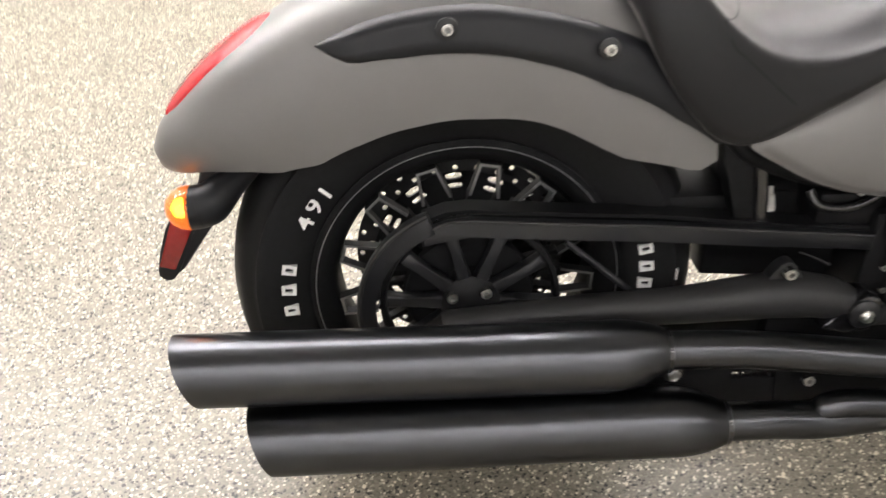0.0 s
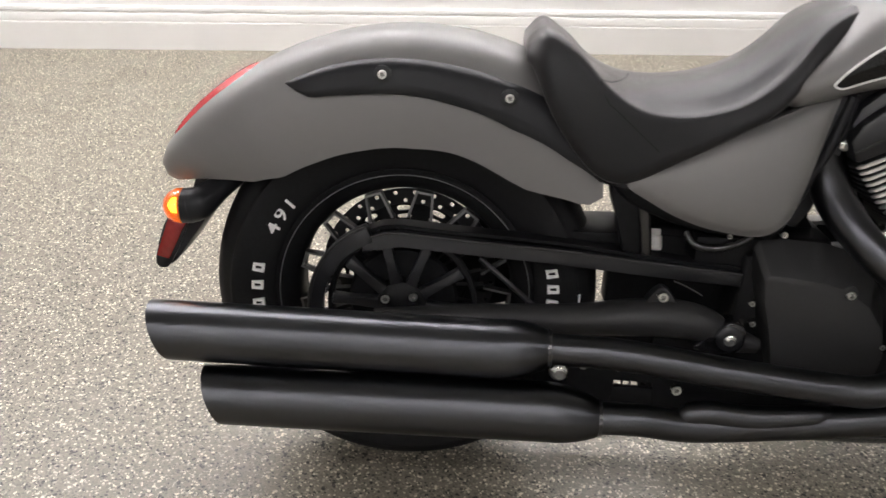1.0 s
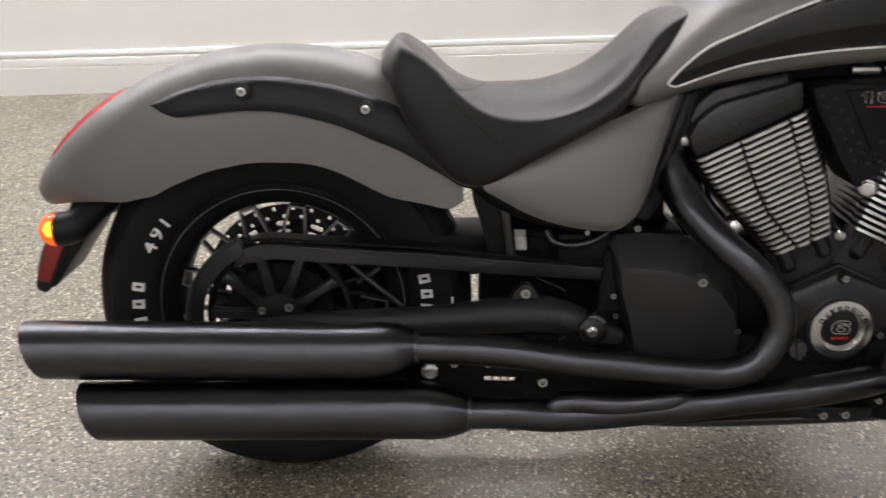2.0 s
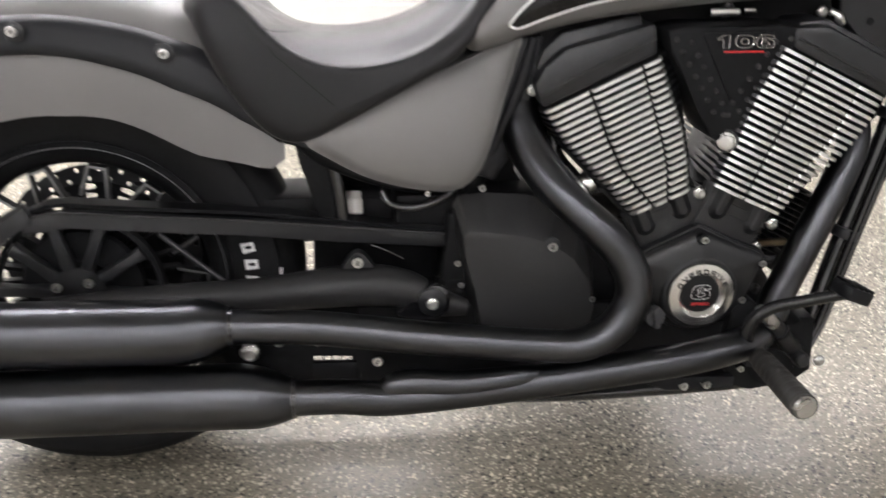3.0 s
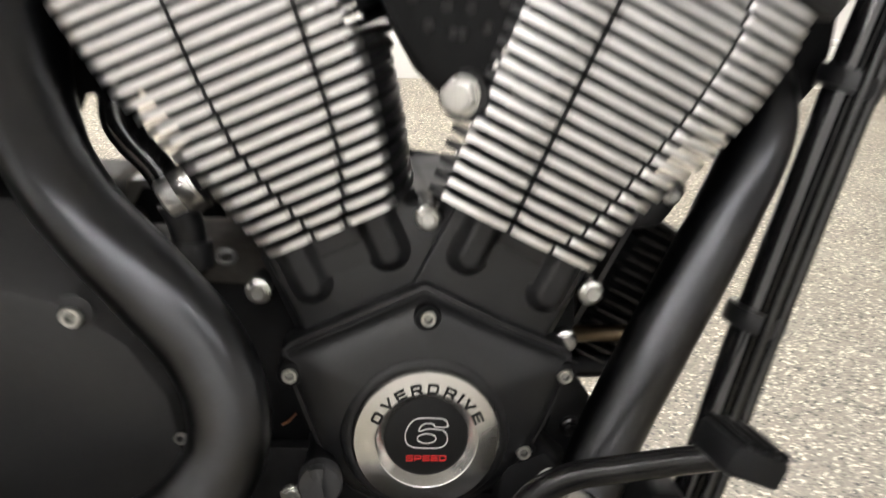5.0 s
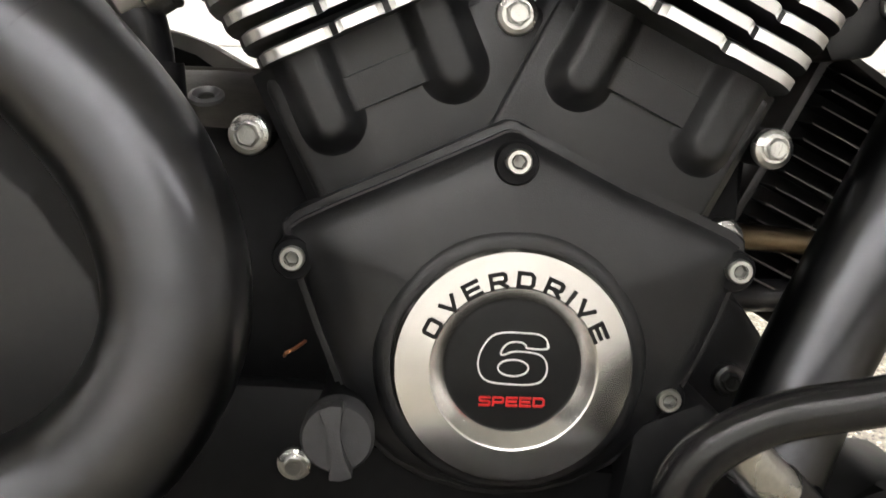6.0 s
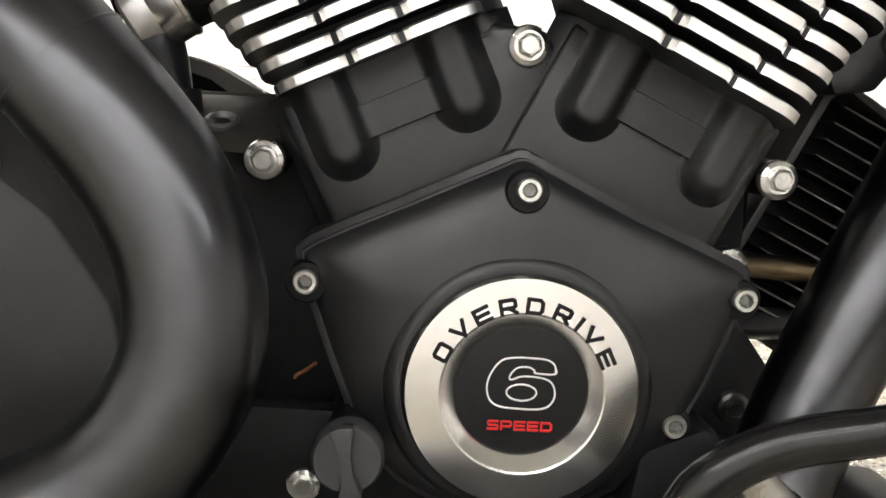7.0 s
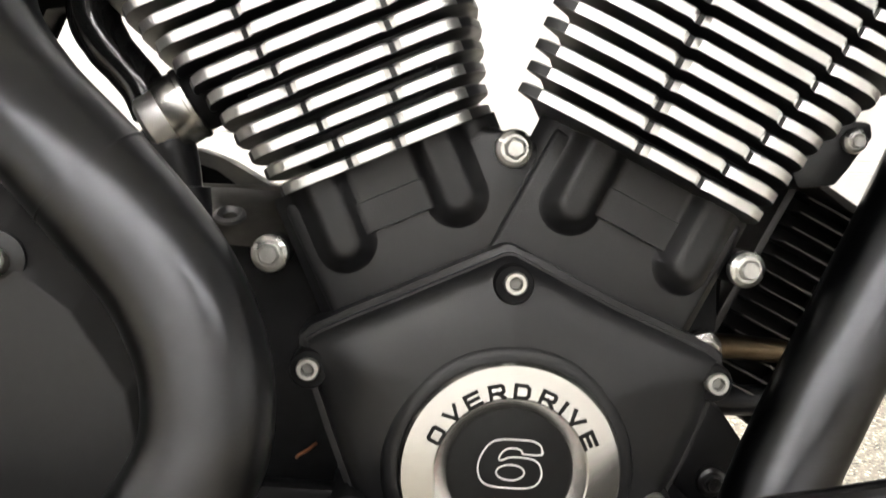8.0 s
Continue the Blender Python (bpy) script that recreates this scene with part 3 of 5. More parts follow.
# ---- exhaust ----
def muffler(points, seam, label):
    """A slash-cut can: points are (x, z) of its axis from the tail to where it tapers; seam: the end of the taper."""
    (x0, z0), (x1, z1) = points
    x2, z2, y = seam
    r = 0.0445
    bm = bmesh.new()
    rings = []
    stations = [(x0, z0, r)] + [(x0 + (x1 - x0) * k / 6, z0 + (z1 - z0) * k / 6, r) for k in range(1, 7)]
    for k in range(1, 9):
        f = k / 8
        stations.append((x1 + (x2 - x1) * f, z1 + (z2 - z1) * f, r - (r - 0.0275) * f**2.2))
    segs = 40
    for n, (x, z, rad) in enumerate(stations):
        ring = []
        for k in range(segs):
            a = math.tau * k / segs
            dz = rad * math.sin(a)
            slash = -0.36 * dz if n == 0 else 0.0
            ring.append(bm.verts.new((x + slash, y + rad * math.cos(a), z + dz)))
        rings.append(ring)
    skin(bm, rings, True)
    inside = []
    for dx, rad in ((0.0, r - 0.003), (0.10, r - 0.004)):
        inside.append([bm.verts.new((x0 + dx - 0.36 * rad * math.sin(math.tau * k / segs) * (dx == 0), y + rad * math.cos(math.tau * k / segs), z0 + rad * math.sin(math.tau * k / segs))) for k in range(segs)])
    skin(bm, [rings[0], *inside], True)
    bm.faces.new(inside[-1])
    bm.faces.new(rings[-1])
    can = part("muffler", bm, EXHAUST, bike, label)
    part("clamp_ring", lathe([(0.0255, -0.004), (0.0282, -0.004), (0.0282, 0.004), (0.0255, 0.004)], 32), GLOSS, can, "", spot(x2, y, z2, 0, 0, 90))
    return can


muffler([(-0.366, 0.318), (0.130, 0.307)], (0.204, 0.312, -0.222), "upper matt black slash-cut muffler with soft streaked sheen")
muffler([(-0.286, 0.225), (0.205, 0.219)], (0.282, 0.212, -0.243), "lower matt black slash-cut muffler with soft streaked sheen")
PIPE_UP = [(0.200, -0.222, 0.312), (0.318, -0.220, 0.304), (0.475, -0.220, 0.281), (0.620, -0.220, 0.264), (0.681, -0.219, 0.2612), (0.726, -0.216, 0.2795), (0.7518, -0.212, 0.315), (0.7548, -0.208, 0.3510),
           (0.7395, -0.203, 0.387), (0.709, -0.197, 0.4215), (0.675, -0.182, 0.451), (0.648, -0.160, 0.477), (0.630, -0.136, 0.501), (0.618, -0.114, 0.523), (0.611, -0.096, 0.548), (0.612, -0.075, 0.576), (0.635, -0.040, 0.600)]
pipe = part("exhaust_pipe", tube(PIPE_UP, [0.0236] * 4 + [0.0240, 0.0246, 0.0248, 0.0250, 0.0253, 0.0256, 0.0254, 0.0268, 0.0285, 0.0295, 0.0295, 0.028, 0.026], 32, 10), EXHAUST, bike, "matt black upper exhaust pipe bending up to the rear cylinder")
for x, y, z, turn, r in ((0.645, -0.2195, 0.2618, 0, 0.0238), (0.706, -0.1962, 0.4245, 45, 0.0257)):
    part("weld_seam", lathe([(r, -0.0009), (r + 0.0004, 0.0), (r, 0.0009)], 32), EXHAUST, pipe, "", Matrix.Translation((x, y, z)) @ Matrix.Rotation(radians(turn), 4, "Y") @ Matrix.Rotation(radians(90), 4, "Z"))
PIPE_LOW = [(0.280, -0.243, 0.212), (0.345, -0.240, 0.209), (0.420, -0.232, 0.198), (0.560, -0.222, 0.202), (0.700, -0.216, 0.213), (0.840, -0.206, 0.224), (0.920, -0.190, 0.231), (0.962, -0.168, 0.233),
            (0.984, -0.148, 0.240), (1.000, -0.137, 0.262), (1.016, -0.130, 0.302), (1.043, -0.124, 0.362), (1.088, -0.106, 0.450), (1.122, -0.076, 0.515), (1.128, -0.030, 0.560)]
low_pipe = part("exhaust_pipe", tube(PIPE_LOW, 0.0242, 28, 10), EXHAUST, bike, "matt black lower exhaust pipe running forward to the front cylinder")
part("crossover_tube", tube([(0.406, -0.234, 0.206), (0.418, -0.234, 0.219), (0.446, -0.233, 0.222), (0.510, -0.231, 0.216), (0.600, -0.226, 0.220), (0.640, -0.216, 0.222)], [0.014, 0.0175, 0.0188, 0.0188, 0.016, 0.006], 20), EXHAUST, low_pipe)

# ---- swing arm, belt and chassis ----
def drive_side():
    cx, cz = REAR_AXLE
    guard_top = [(-0.082, 0.438), (-0.052, 0.4490), (-0.0226, 0.4512), (0.040, 0.4455), (0.100, 0.4408), (0.2174, 0.4322), (0.350, 0.4155), (0.5025, 0.3968)]
    roof = [(x, z) for x, z in guard_top] + [(x, z - 0.005) for x, z in guard_top[::-1]]
    guard_top = [(x, z - 0.008 * min(1.0, (0.53 - x) / 0.3)) for x, z in guard_top]
    guard_low = [(x, z - 0.023) for x, z in guard_top[::-1]]
    guard = part("belt_guard", prism(guard_top + guard_low, -0.098, -0.112, 0.003), BLACK, bike, "satin black belt guard curving over the rear pulley")
    arc = [radians(112 + 88 * k / 14) for k in range(15)]
    band = [(cx + 0.1475 * math.cos(a), cz + 0.1475 * math.sin(a)) for a in arc] + [(cx + r * math.cos(a), cz + r * math.sin(a)) for a, r in [(a, 0.118 + 0.008 * k / 14) for k, a in enumerate(arc)][::-1]]
    part("guard_tail", prism(band, -0.098, -0.113, 0.002), BLACK, guard)
    # paler paint on both lips stands in for the highlight along the guard's edges
    part("guard_tail_lip", tube([(cx + 0.1460 * math.cos(a), -0.112, cz + 0.1460 * math.sin(a)) for a in arc[::2]], 0.0032, 10, 4), SATIN, guard, "paler lip standing in for a lit edge")
    part("guard_lip", tube([(x, -0.1105, z - 0.0015) for x, z in guard_top], 0.0026, 10, 4), SATIN, guard)
    part("guard_roof", prism(roof, -0.066, -0.097, 0.0), DARK, guard)
    pulley = lathe([(0.110, -0.080), (0.119, -0.080), (0.119, -0.096), (0.113, -0.098), (0.110, -0.094), (0.110, -0.080)], 60)
    lathe([(0.0, -0.070), (0.040, -0.075), (0.040, -0.102), (0.030, -0.110), (0.0, -0.112)], 36, pulley)
    wheel = part("belt_pulley", pulley, DARK, bike, "black spoked belt pulley on the rear wheel", Matrix.Translation((cx, 0, cz)))
    part("cush_drive", lathe([(0.030, -0.064), (0.084, -0.064), (0.088, -0.068), (0.084, -0.074), (0.030, -0.074)], 40), DARK, wheel)
    arm = mesh_of("pulley_spoke", prism([(-0.0105, 0.032), (0.0105, 0.032), (0.0072, 0.060), (0.0066, 0.080), (0.0100, 0.111), (-0.0100, 0.111), (-0.0066, 0.080), (-0.0072, 0.060)], -0.086, -0.103, 0.0035), BLACK)
    for k in range(10):
        part("pulley_spoke", arm, None, wheel, "", Matrix.Rotation(radians(36 * k - 14), 4, "Y"))
    for x, z in ((-0.002, 0.339), (-0.046, 0.334)):
        socket_bolt(wheel, x - cx, -0.113, z - cz, 1.25)
    belt = bmesh.new()
    prism([(-0.01, 0.222), (0.60, 0.262), (0.60, 0.268), (-0.01, 0.228)], -0.066, -0.094, 0, belt)
    prism([(-0.02, 0.438), (0.60, 0.394), (0.60, 0.388), (-0.02, 0.432)], -0.066, -0.094, 0, belt)
    part("drive_belt", belt, RUBBER, bike, "black toothed drive belt")
    arm_pts = [(-0.06, -0.135, 0.305), (0.10, -0.138, 0.318), (0.233, -0.140, 0.322), (0.330, -0.142, 0.330), (0.390, -0.142, 0.332), (0.440, -0.142, 0.324), (0.480, -0.142, 0.304), (0.53, -0.14, 0.290)]
    arm = part("swing_arm", tube(arm_pts, [0.020, 0.022, 0.024, 0.029, 0.031, 0.028, 0.024, 0.012], 20), SATIN, bike, "satin black swing arm with a swollen pivot end")
    part("far_arm", tube([(x, 0.13, z) for x, _, z in arm_pts], 0.024, 12), DARK, arm)
    part("arm_brace", tube([(0.100, -0.105, 0.404), (0.140, -0.107, 0.370), (0.186, -0.109, 0.330)], 0.0045, 8), BLACK, arm)
    part("pivot_boss", prism(smooth_poly([(0.425, 0.292), (0.455, 0.318), (0.478, 0.338), (0.500, 0.330), (0.502, 0.300), (0.48, 0.285)], 3), -0.130, -0.168, 0.004), GLOSS, arm)
    part("pivot_cap", lathe([(0.0, -0.0), (0.020, 0.0), (0.0205, -0.006), (0.016, -0.009), (0.0, -0.010)], 28), BLACK, arm, "", spot(0.478, -0.166, 0.314))
    hex_bolt(arm, 0.478, -0.178, 0.314, 1.0, 12, "bright pivot bolt")
    socket_bolt(arm, 0.375, -0.158, 0.374, 1.35)
    part("bolt_tab", prism(smooth_poly([(0.350, 0.345), (0.362, 0.374), (0.375, 0.384), (0.388, 0.376), (0.402, 0.345)], 3), -0.130, -0.150, 0.003), BLACK, arm)
    part("thin_rod", tube([(0.395, -0.13, 0.388), (0.418, -0.13, 0.378), (0.440, -0.13, 0.366)], 0.0018, 8), GLOSS, arm, "thin black rod")


drive_side()


def chassis():
    plate = prism([(0.505, 0.425), (0.66, 0.420), (0.66, 0.20), (0.52, 0.18), (0.49, 0.27), (0.502, 0.36)], 0.10, -0.105, 0.010)
    frame_part = part("frame", plate, DARK, bike, "black steel frame")
    part("inner_plate", prism([(0.308, 0.30), (0.53, 0.28), (0.53, 0.42), (0.335, 0.43), (0.312, 0.40)], 0.02, -0.03, 0.004), DARK, frame_part)
    for y in (-0.075, 0.075):
        part("frame_tube", tube([(0.53, y, 0.40), (0.565, y, 0.50), (0.615, y, 0.60), (0.66, y, 0.68)], 0.014, 14), DARK, frame_part)
    part("gearbox_top", block(0.52, 0.60, 0.08, -0.02, 0.40, 0.480, 0.010), DARK, frame_part)
    part("rail_plate", prism([(0.255, 0.565), (0.33, 0.570), (0.345, 0.520), (0.310, 0.524), (0.268, 0.532)], -0.080, -0.104, 0.004), PLASTIC, frame_part)
    part("seat_rail", tube([(0.20, -0.07, 0.62), (0.290, -0.088, 0.545), (0.335, -0.09, 0.505), (0.42, -0.085, 0.47), (0.52, -0.08, 0.45)], 0.012, 12), DARK, frame_part)
    part("rail_bracket", prism([(0.290, 0.540), (0.350, 0.535), (0.350, 0.40), (0.320, 0.42), (0.313, 0.451), (0.307, 0.473), (0.298, 0.499)], -0.050, -0.090, 0.003), DARK, frame_part)
    part("under_seat_box", block(0.345, 0.555, 0.10, -0.075, 0.475, 0.60, 0.012), DARK, frame_part)
    part("tank_mount", block(0.605, 0.720, 0.090, -0.090, 0.642, 0.700, 0.006), DARK, frame_part)
    part("frame_web", prism([(0.565, 0.600), (0.690, 0.600), (0.690, 0.545), (0.657, 0.516), (0.622, 0.514), (0.612, 0.490), (0.612, 0.462), (0.636, 0.438), (0.640, 0.400), (0.545, 0.400)], 0.0, -0.030, 0.003), DARK, frame_part)
    part("swing_arm_bridge", block(0.19, 0.345, 0.05, -0.062, 0.400, 0.4385, 0.004), DARK, frame_part)
    part("spine", block(0.42, 0.72, 0.070, -0.085, 0.590, 0.655, 0.012), DARK, frame_part)
    part("cross_tube", tube([(0.345, -0.085, 0.50), (0.352, -0.085, 0.45), (0.356, -0.085, 0.41)], 0.011, 12), GLOSS, frame_part)
    part("battery_tray", block(0.43, 0.64, 0.09, -0.09, 0.395, 0.448, 0.010), DARK, frame_part)
    part("shock_lower", tube([(0.37, 0.0, 0.42), (0.50, 0.0, 0.42)], 0.028, 20), DARK, frame_part)
    part("reservoir", lathe([(0.0, -0.017), (0.0115, -0.017), (0.0130, -0.014), (0.0130, 0.004), (0.0112, 0.006), (0.0112, 0.016), (0.0, 0.016)], 24), CANISTER, frame_part, "small pale canister", spot(0.373, -0.056, 0.428, 0, 66))
    part("reservoir_clip", tube([(0.405, -0.09, 0.468), (0.422, -0.088, 0.470), (0.436, -0.088, 0.466)], 0.004, 8), CANISTER, frame_part)
    # unseen filler added to stop light falling through below the seat
    part("light_stop", tube([(0.325, 0.015, 0.452), (0.44, 0.015, 0.455), (0.56, 0.015, 0.455)], 0.034, 20), DARK, frame_part)
    part("loose_hose", tube([(0.415, -0.09, 0.455), (0.425, -0.10, 0.438), (0.46, -0.10, 0.432), (0.50, -0.098, 0.445), (0.53, -0.09, 0.47)], 0.0065, 12), HOSE, frame_part)
    socket_bolt(frame_part, 0.478, -0.098, 0.452, 0.7)
    socket_bolt(frame_part, 0.555, -0.11, 0.462, 0.9)
    socket_bolt(frame_part, 0.520, -0.12, 0.352, 0.8)
    socket_bolt(frame_part, 0.525, -0.12, 0.318, 0.8)
    socket_bolt(frame_part, 0.276, -0.094, 0.536, 0.6)
    hex_bolt(frame_part, 0.632, -0.100, 0.616, 0.6)
    # the front down tube with its hoses
    pts = [(1.250, -0.045, 0.770), (1.223, -0.058, 0.675), (1.184, -0.062, 0.540), (1.130, -0.064, 0.330), (1.098, -0.068, 0.200), (1.060, -0.075, 0.135), (0.980, -0.085, 0.115), (0.60, -0.09, 0.115), (0.52, -0.09, 0.17)]
    part("down_tube", tube(pts, 0.0140, 18), GLOSS, bike, "gloss black frame down tube with hoses clipped along it")
    hose = [(1.262, -0.066, 0.77), (1.240, -0.076, 0.675), (1.199, -0.080, 0.540), (1.146, -0.082, 0.335), (1.118, -0.086, 0.220), (1.085, -0.10, 0.165)]
    part("brake_hose", tube(hose, 0.0055, 10), HOSE, bike, "black hose strapped to the down tube")
    part("brake_hose", tube([(x - 0.012, y - 0.006, z) for x, y, z in hose], 0.0045, 10), HOSE, bike, "black hose strapped to the down tube")
    for x, z, s in ((1.216, 0.655, 1.0), (1.190, 0.545, 0.9), (1.142, 0.36, 0.8)):
        part("hose_clip", lathe([(0.019, -0.008), (0.0245, -0.008), (0.0255, 0.0), (0.0245, 0.008), (0.019, 0.008)], 20), BLACK, bike, "black clip round the down tube", spot(x, -0.062, z, 0) @ Matrix.Rotation(radians(17), 4, "Y") @ Matrix.Rotation(radians(90), 4, "X"))
    neck = prism(smooth_poly([(1.080, 0.700), (1.130, 0.655), (1.160, 0.620), (1.200, 0.650), (1.215, 0.72), (1.22, 0.82), (1.10, 0.82)], 3), 0.055, -0.055, 0.008)
    neck = part("neck_gusset", neck, BLACK, bike, "satin black cast gusset under the tank's nose")
    part("gusset_hole", lathe([(0.0, -0.0), (0.0055, 0.0), (0.0055, -0.0012), (0.0, -0.0012)], 16), DARK, neck, "", spot(1.130, -0.0555, 0.683))
    hex_bolt(neck, 1.150, -0.064, 0.622, 0.9)
    part("front_bracket", prism(smooth_poly([(1.085, 0.665), (1.175, 0.640), (1.185, 0.570), (1.165, 0.525), (1.120, 0.535), (1.095, 0.580)], 2), 0.040, -0.040, 0.004), DARK, neck)


chassis()


# ---- seat, side cover, tank ----
def seat():
    # x, centre height, edge height, edge half width, low height, low half width
    rows = ((0.158, 0.728, 0.722, 0.060, 0.712, 0.075), (0.170, 0.752, 0.742, 0.085, 0.690, 0.105), (0.186, 0.760, 0.748, 0.098, 0.652, 0.118), (0.206, 0.748, 0.738, 0.108, 0.617, 0.124),
            (0.236, 0.716, 0.716, 0.120, 0.576, 0.130), (0.268, 0.696, 0.681, 0.130, 0.546, 0.134), (0.300, 0.682, 0.657, 0.136, 0.538, 0.138), (0.330, 0.677, 0.644, 0.138, 0.546, 0.140),
            (0.370, 0.677, 0.639, 0.138, 0.568, 0.140), (0.420, 0.684, 0.644, 0.134, 0.594, 0.138), (0.470, 0.702, 0.660, 0.124, 0.620, 0.132), (0.510, 0.727, 0.687, 0.112, 0.642, 0.126),
            (0.540, 0.753, 0.719, 0.106, 0.672, 0.120), (0.570, 0.776, 0.760, 0.098, 0.715, 0.108), (0.600, 0.790, 0.780, 0.088, 0.748, 0.096), (0.622, 0.796, 0.788, 0.075, 0.765, 0.080))
    n = 80
    xs = [rows[0][0] + (rows[-1][0] - rows[0][0]) * i / n for i in range(n + 1)]
    cols = list(zip(*rows))
    kernel = np.array((1, 3, 5, 6, 5, 3, 1)) / 24
    smooth = [np.convolve(np.pad([smooth_at(cols[0], c, x) for x in xs], 3, mode="edge"), kernel, "valid") for c in cols[1:]]

    def section(x):
        """Half a cross-section, from the lower edge over the welt to the middle, as (half width, height)."""
        zc, ze, we, zb, wb = (float(np.interp(x, xs, c)) for c in smooth)
        h, d = ze - zb, wb - we
        flank = [(wb - 0.005, zb), (wb + 0.001, zb + 0.03 * h), (wb + 0.004, zb + 0.16 * h), (wb + 0.004, zb + 0.36 * h), (wb + 0.001, zb + 0.56 * h), (we + 0.62 * d + 0.001, zb + 0.74 * h), (we + 0.34 * d, zb + 0.88 * h)]
        welt = [(we + 0.14 * d, zb + 0.950 * h), (we - 0.003, ze - 0.0005), (we - 0.009, ze + 0.0032), (we - 0.018, ze + 0.0052)]
        top = [(we * 0.76, ze + 0.34 * (zc - ze) + 0.003), (we * 0.58, ze + 0.62 * (zc - ze) + 0.002), (we * 0.32, ze + 0.90 * (zc - ze)), (0.0, zc)]
        return flank, welt, top

    bm = bmesh.new()
    rings = []
    for x in xs:
        half = [q for run in section(x) for q in run]
        rings.append([bm.verts.new((x, y, z)) for y, z in [(-w, z) for w, z in half] + [(w, z) for w, z in half[-2::-1]]])
    skin(bm, rings)
    for ring in (rings[0], rings[-1]):
        bm.faces.new(ring)
    for i in range(n):
        bm.faces.new((rings[i][0], rings[i + 1][0], rings[i + 1][-1], rings[i][-1]))
    cushion = part("seat", bm, LEATHER, bike, "black vinyl solo seat with a raised rear bolster", sharp=80)
    seam = []
    for k in range(9):
        f = k / 8
        x = 0.318 - 0.056 * f**1.4
        flank, welt, top = section(x)
        line = sorted(top + welt)
        w = f * welt[1][0]
        seam.append((x, -w, float(np.interp(w, [q[0] for q in line], [q[1] for q in line])) - 0.0009))
    for k in range(1, 10):
        f = k / 9
        x = 0.262 + 0.098 * f
        flank, welt, top = section(x)
        z = 0.668 - 0.086 * f
        seam.append((x, -float(np.interp(z, [q[1] for q in flank + welt], [q[0] for q in flank + welt])) + 0.0010, z))
    part("seat_seam", tube(seam, 0.0012, 8, 3), DARK, cushion, "sewn seam before the bolster")


def smooth_at(xs, vs, x):
    """A value between keys, eased through its neighbours."""
    i = max(0, min(len(xs) - 2, int(np.searchsorted(xs, x)) - 1))
    t = (x - xs[i]) / (xs[i + 1] - xs[i])
    m = [(vs[min(j + 1, len(vs) - 1)] - vs[max(j - 1, 0)]) / (xs[min(j + 1, len(xs) - 1)] - xs[max(j - 1, 0)]) for j in (i, i + 1)]
    d = xs[i + 1] - xs[i]
    return (2 * t**3 - 3 * t**2 + 1) * vs[i] + (t**3 - 2 * t**2 + t) * m[0] * d + (3 * t**2 - 2 * t**3) * vs[i + 1] + (t**3 - t**2) * m[1] * d


seat()
SIDE = smooth_poly([(0.308, 0.542), (0.370, 0.572), (0.455, 0.613), (0.540, 0.648), (0.605, 0.675), (0.598, 0.643), (0.580, 0.590), (0.560, 0.530), (0.540, 0.490), (0.508, 0.471), (0.455, 0.475), (0.400, 0.489), (0.350, 0.512)], 3)
cover_shape = pillow(SIDE, -0.085, -0.130, 0.003, edge=0.010)
for v in cover_shape.verts:
    v.co.y -= (0.22 * (0.590 - v.co.z) + 0.016 * max(0.0, 1 - ((v.co.x - 0.48) / 0.15) ** 2) * max(0.0, 1 - ((v.co.z - 0.565) / 0.11) ** 2)) * (v.co.y < -0.09)
part("side_cover", cover_shape, GREY, bike, "matt titanium grey triangular side cover below the seat", sharp=60)
part("side_cover_panel", prism([(0.606, 0.672), (0.636, 0.674), (0.628, 0.620), (0.612, 0.560), (0.592, 0.500), (0.572, 0.470), (0.545, 0.480), (0.580, 0.592)], -0.080, -0.104, 0.004), PLASTIC, bike, "black panel beside the side cover")
part("side_cover_edge", tube([(0.622, -0.108, 0.672), (0.612, -0.106, 0.630), (0.592, -0.104, 0.570), (0.566, -0.102, 0.510)], [0.006, 0.009, 0.009, 0.007], 10), PLASTIC, bike, "black rubber edge beside the side cover")

TANK_X = (0.516, 0.534, 0.570, 0.620, 0.700, 0.800, 0.900, 1.000, 1.080, 1.150, 1.200)
TANK_LOW = (0.684, 0.655, 0.661, 0.679, 0.698, 0.713, 0.722, 0.727, 0.731, 0.747, 0.795)
TANK_TOP = (0.702, 0.716, 0.742, 0.790, 0.852, 0.900, 0.928, 0.940, 0.936, 0.915, 0.880)
TANK_HALF = (0.080, 0.118, 0.130, 0.140, 0.152, 0.162, 0.166, 0.160, 0.140, 0.105, 0.060)


def tank_place(x, s, outset=0.0):
    """A place on the tank's right side: s runs from its lower edge (0) to its crown (1)."""
    low, top, half = (smooth_at(TANK_X, c, x) for c in (TANK_LOW, TANK_TOP, TANK_HALF))
    f = radians(-38 + 128 * s)
    z0 = low + (top - low) * 0.38
    z = z0 + (top - z0) * max(0, math.sin(f)) ** 1.0 if f > 0 else z0 + (z0 - low) * math.sin(f) / math.sin(radians(38))
    y = half * abs(math.cos(f)) ** 0.62
    out = Vector((0, -math.cos(f), math.sin(f))) * outset
    return Vector((x, -y, z)) + out


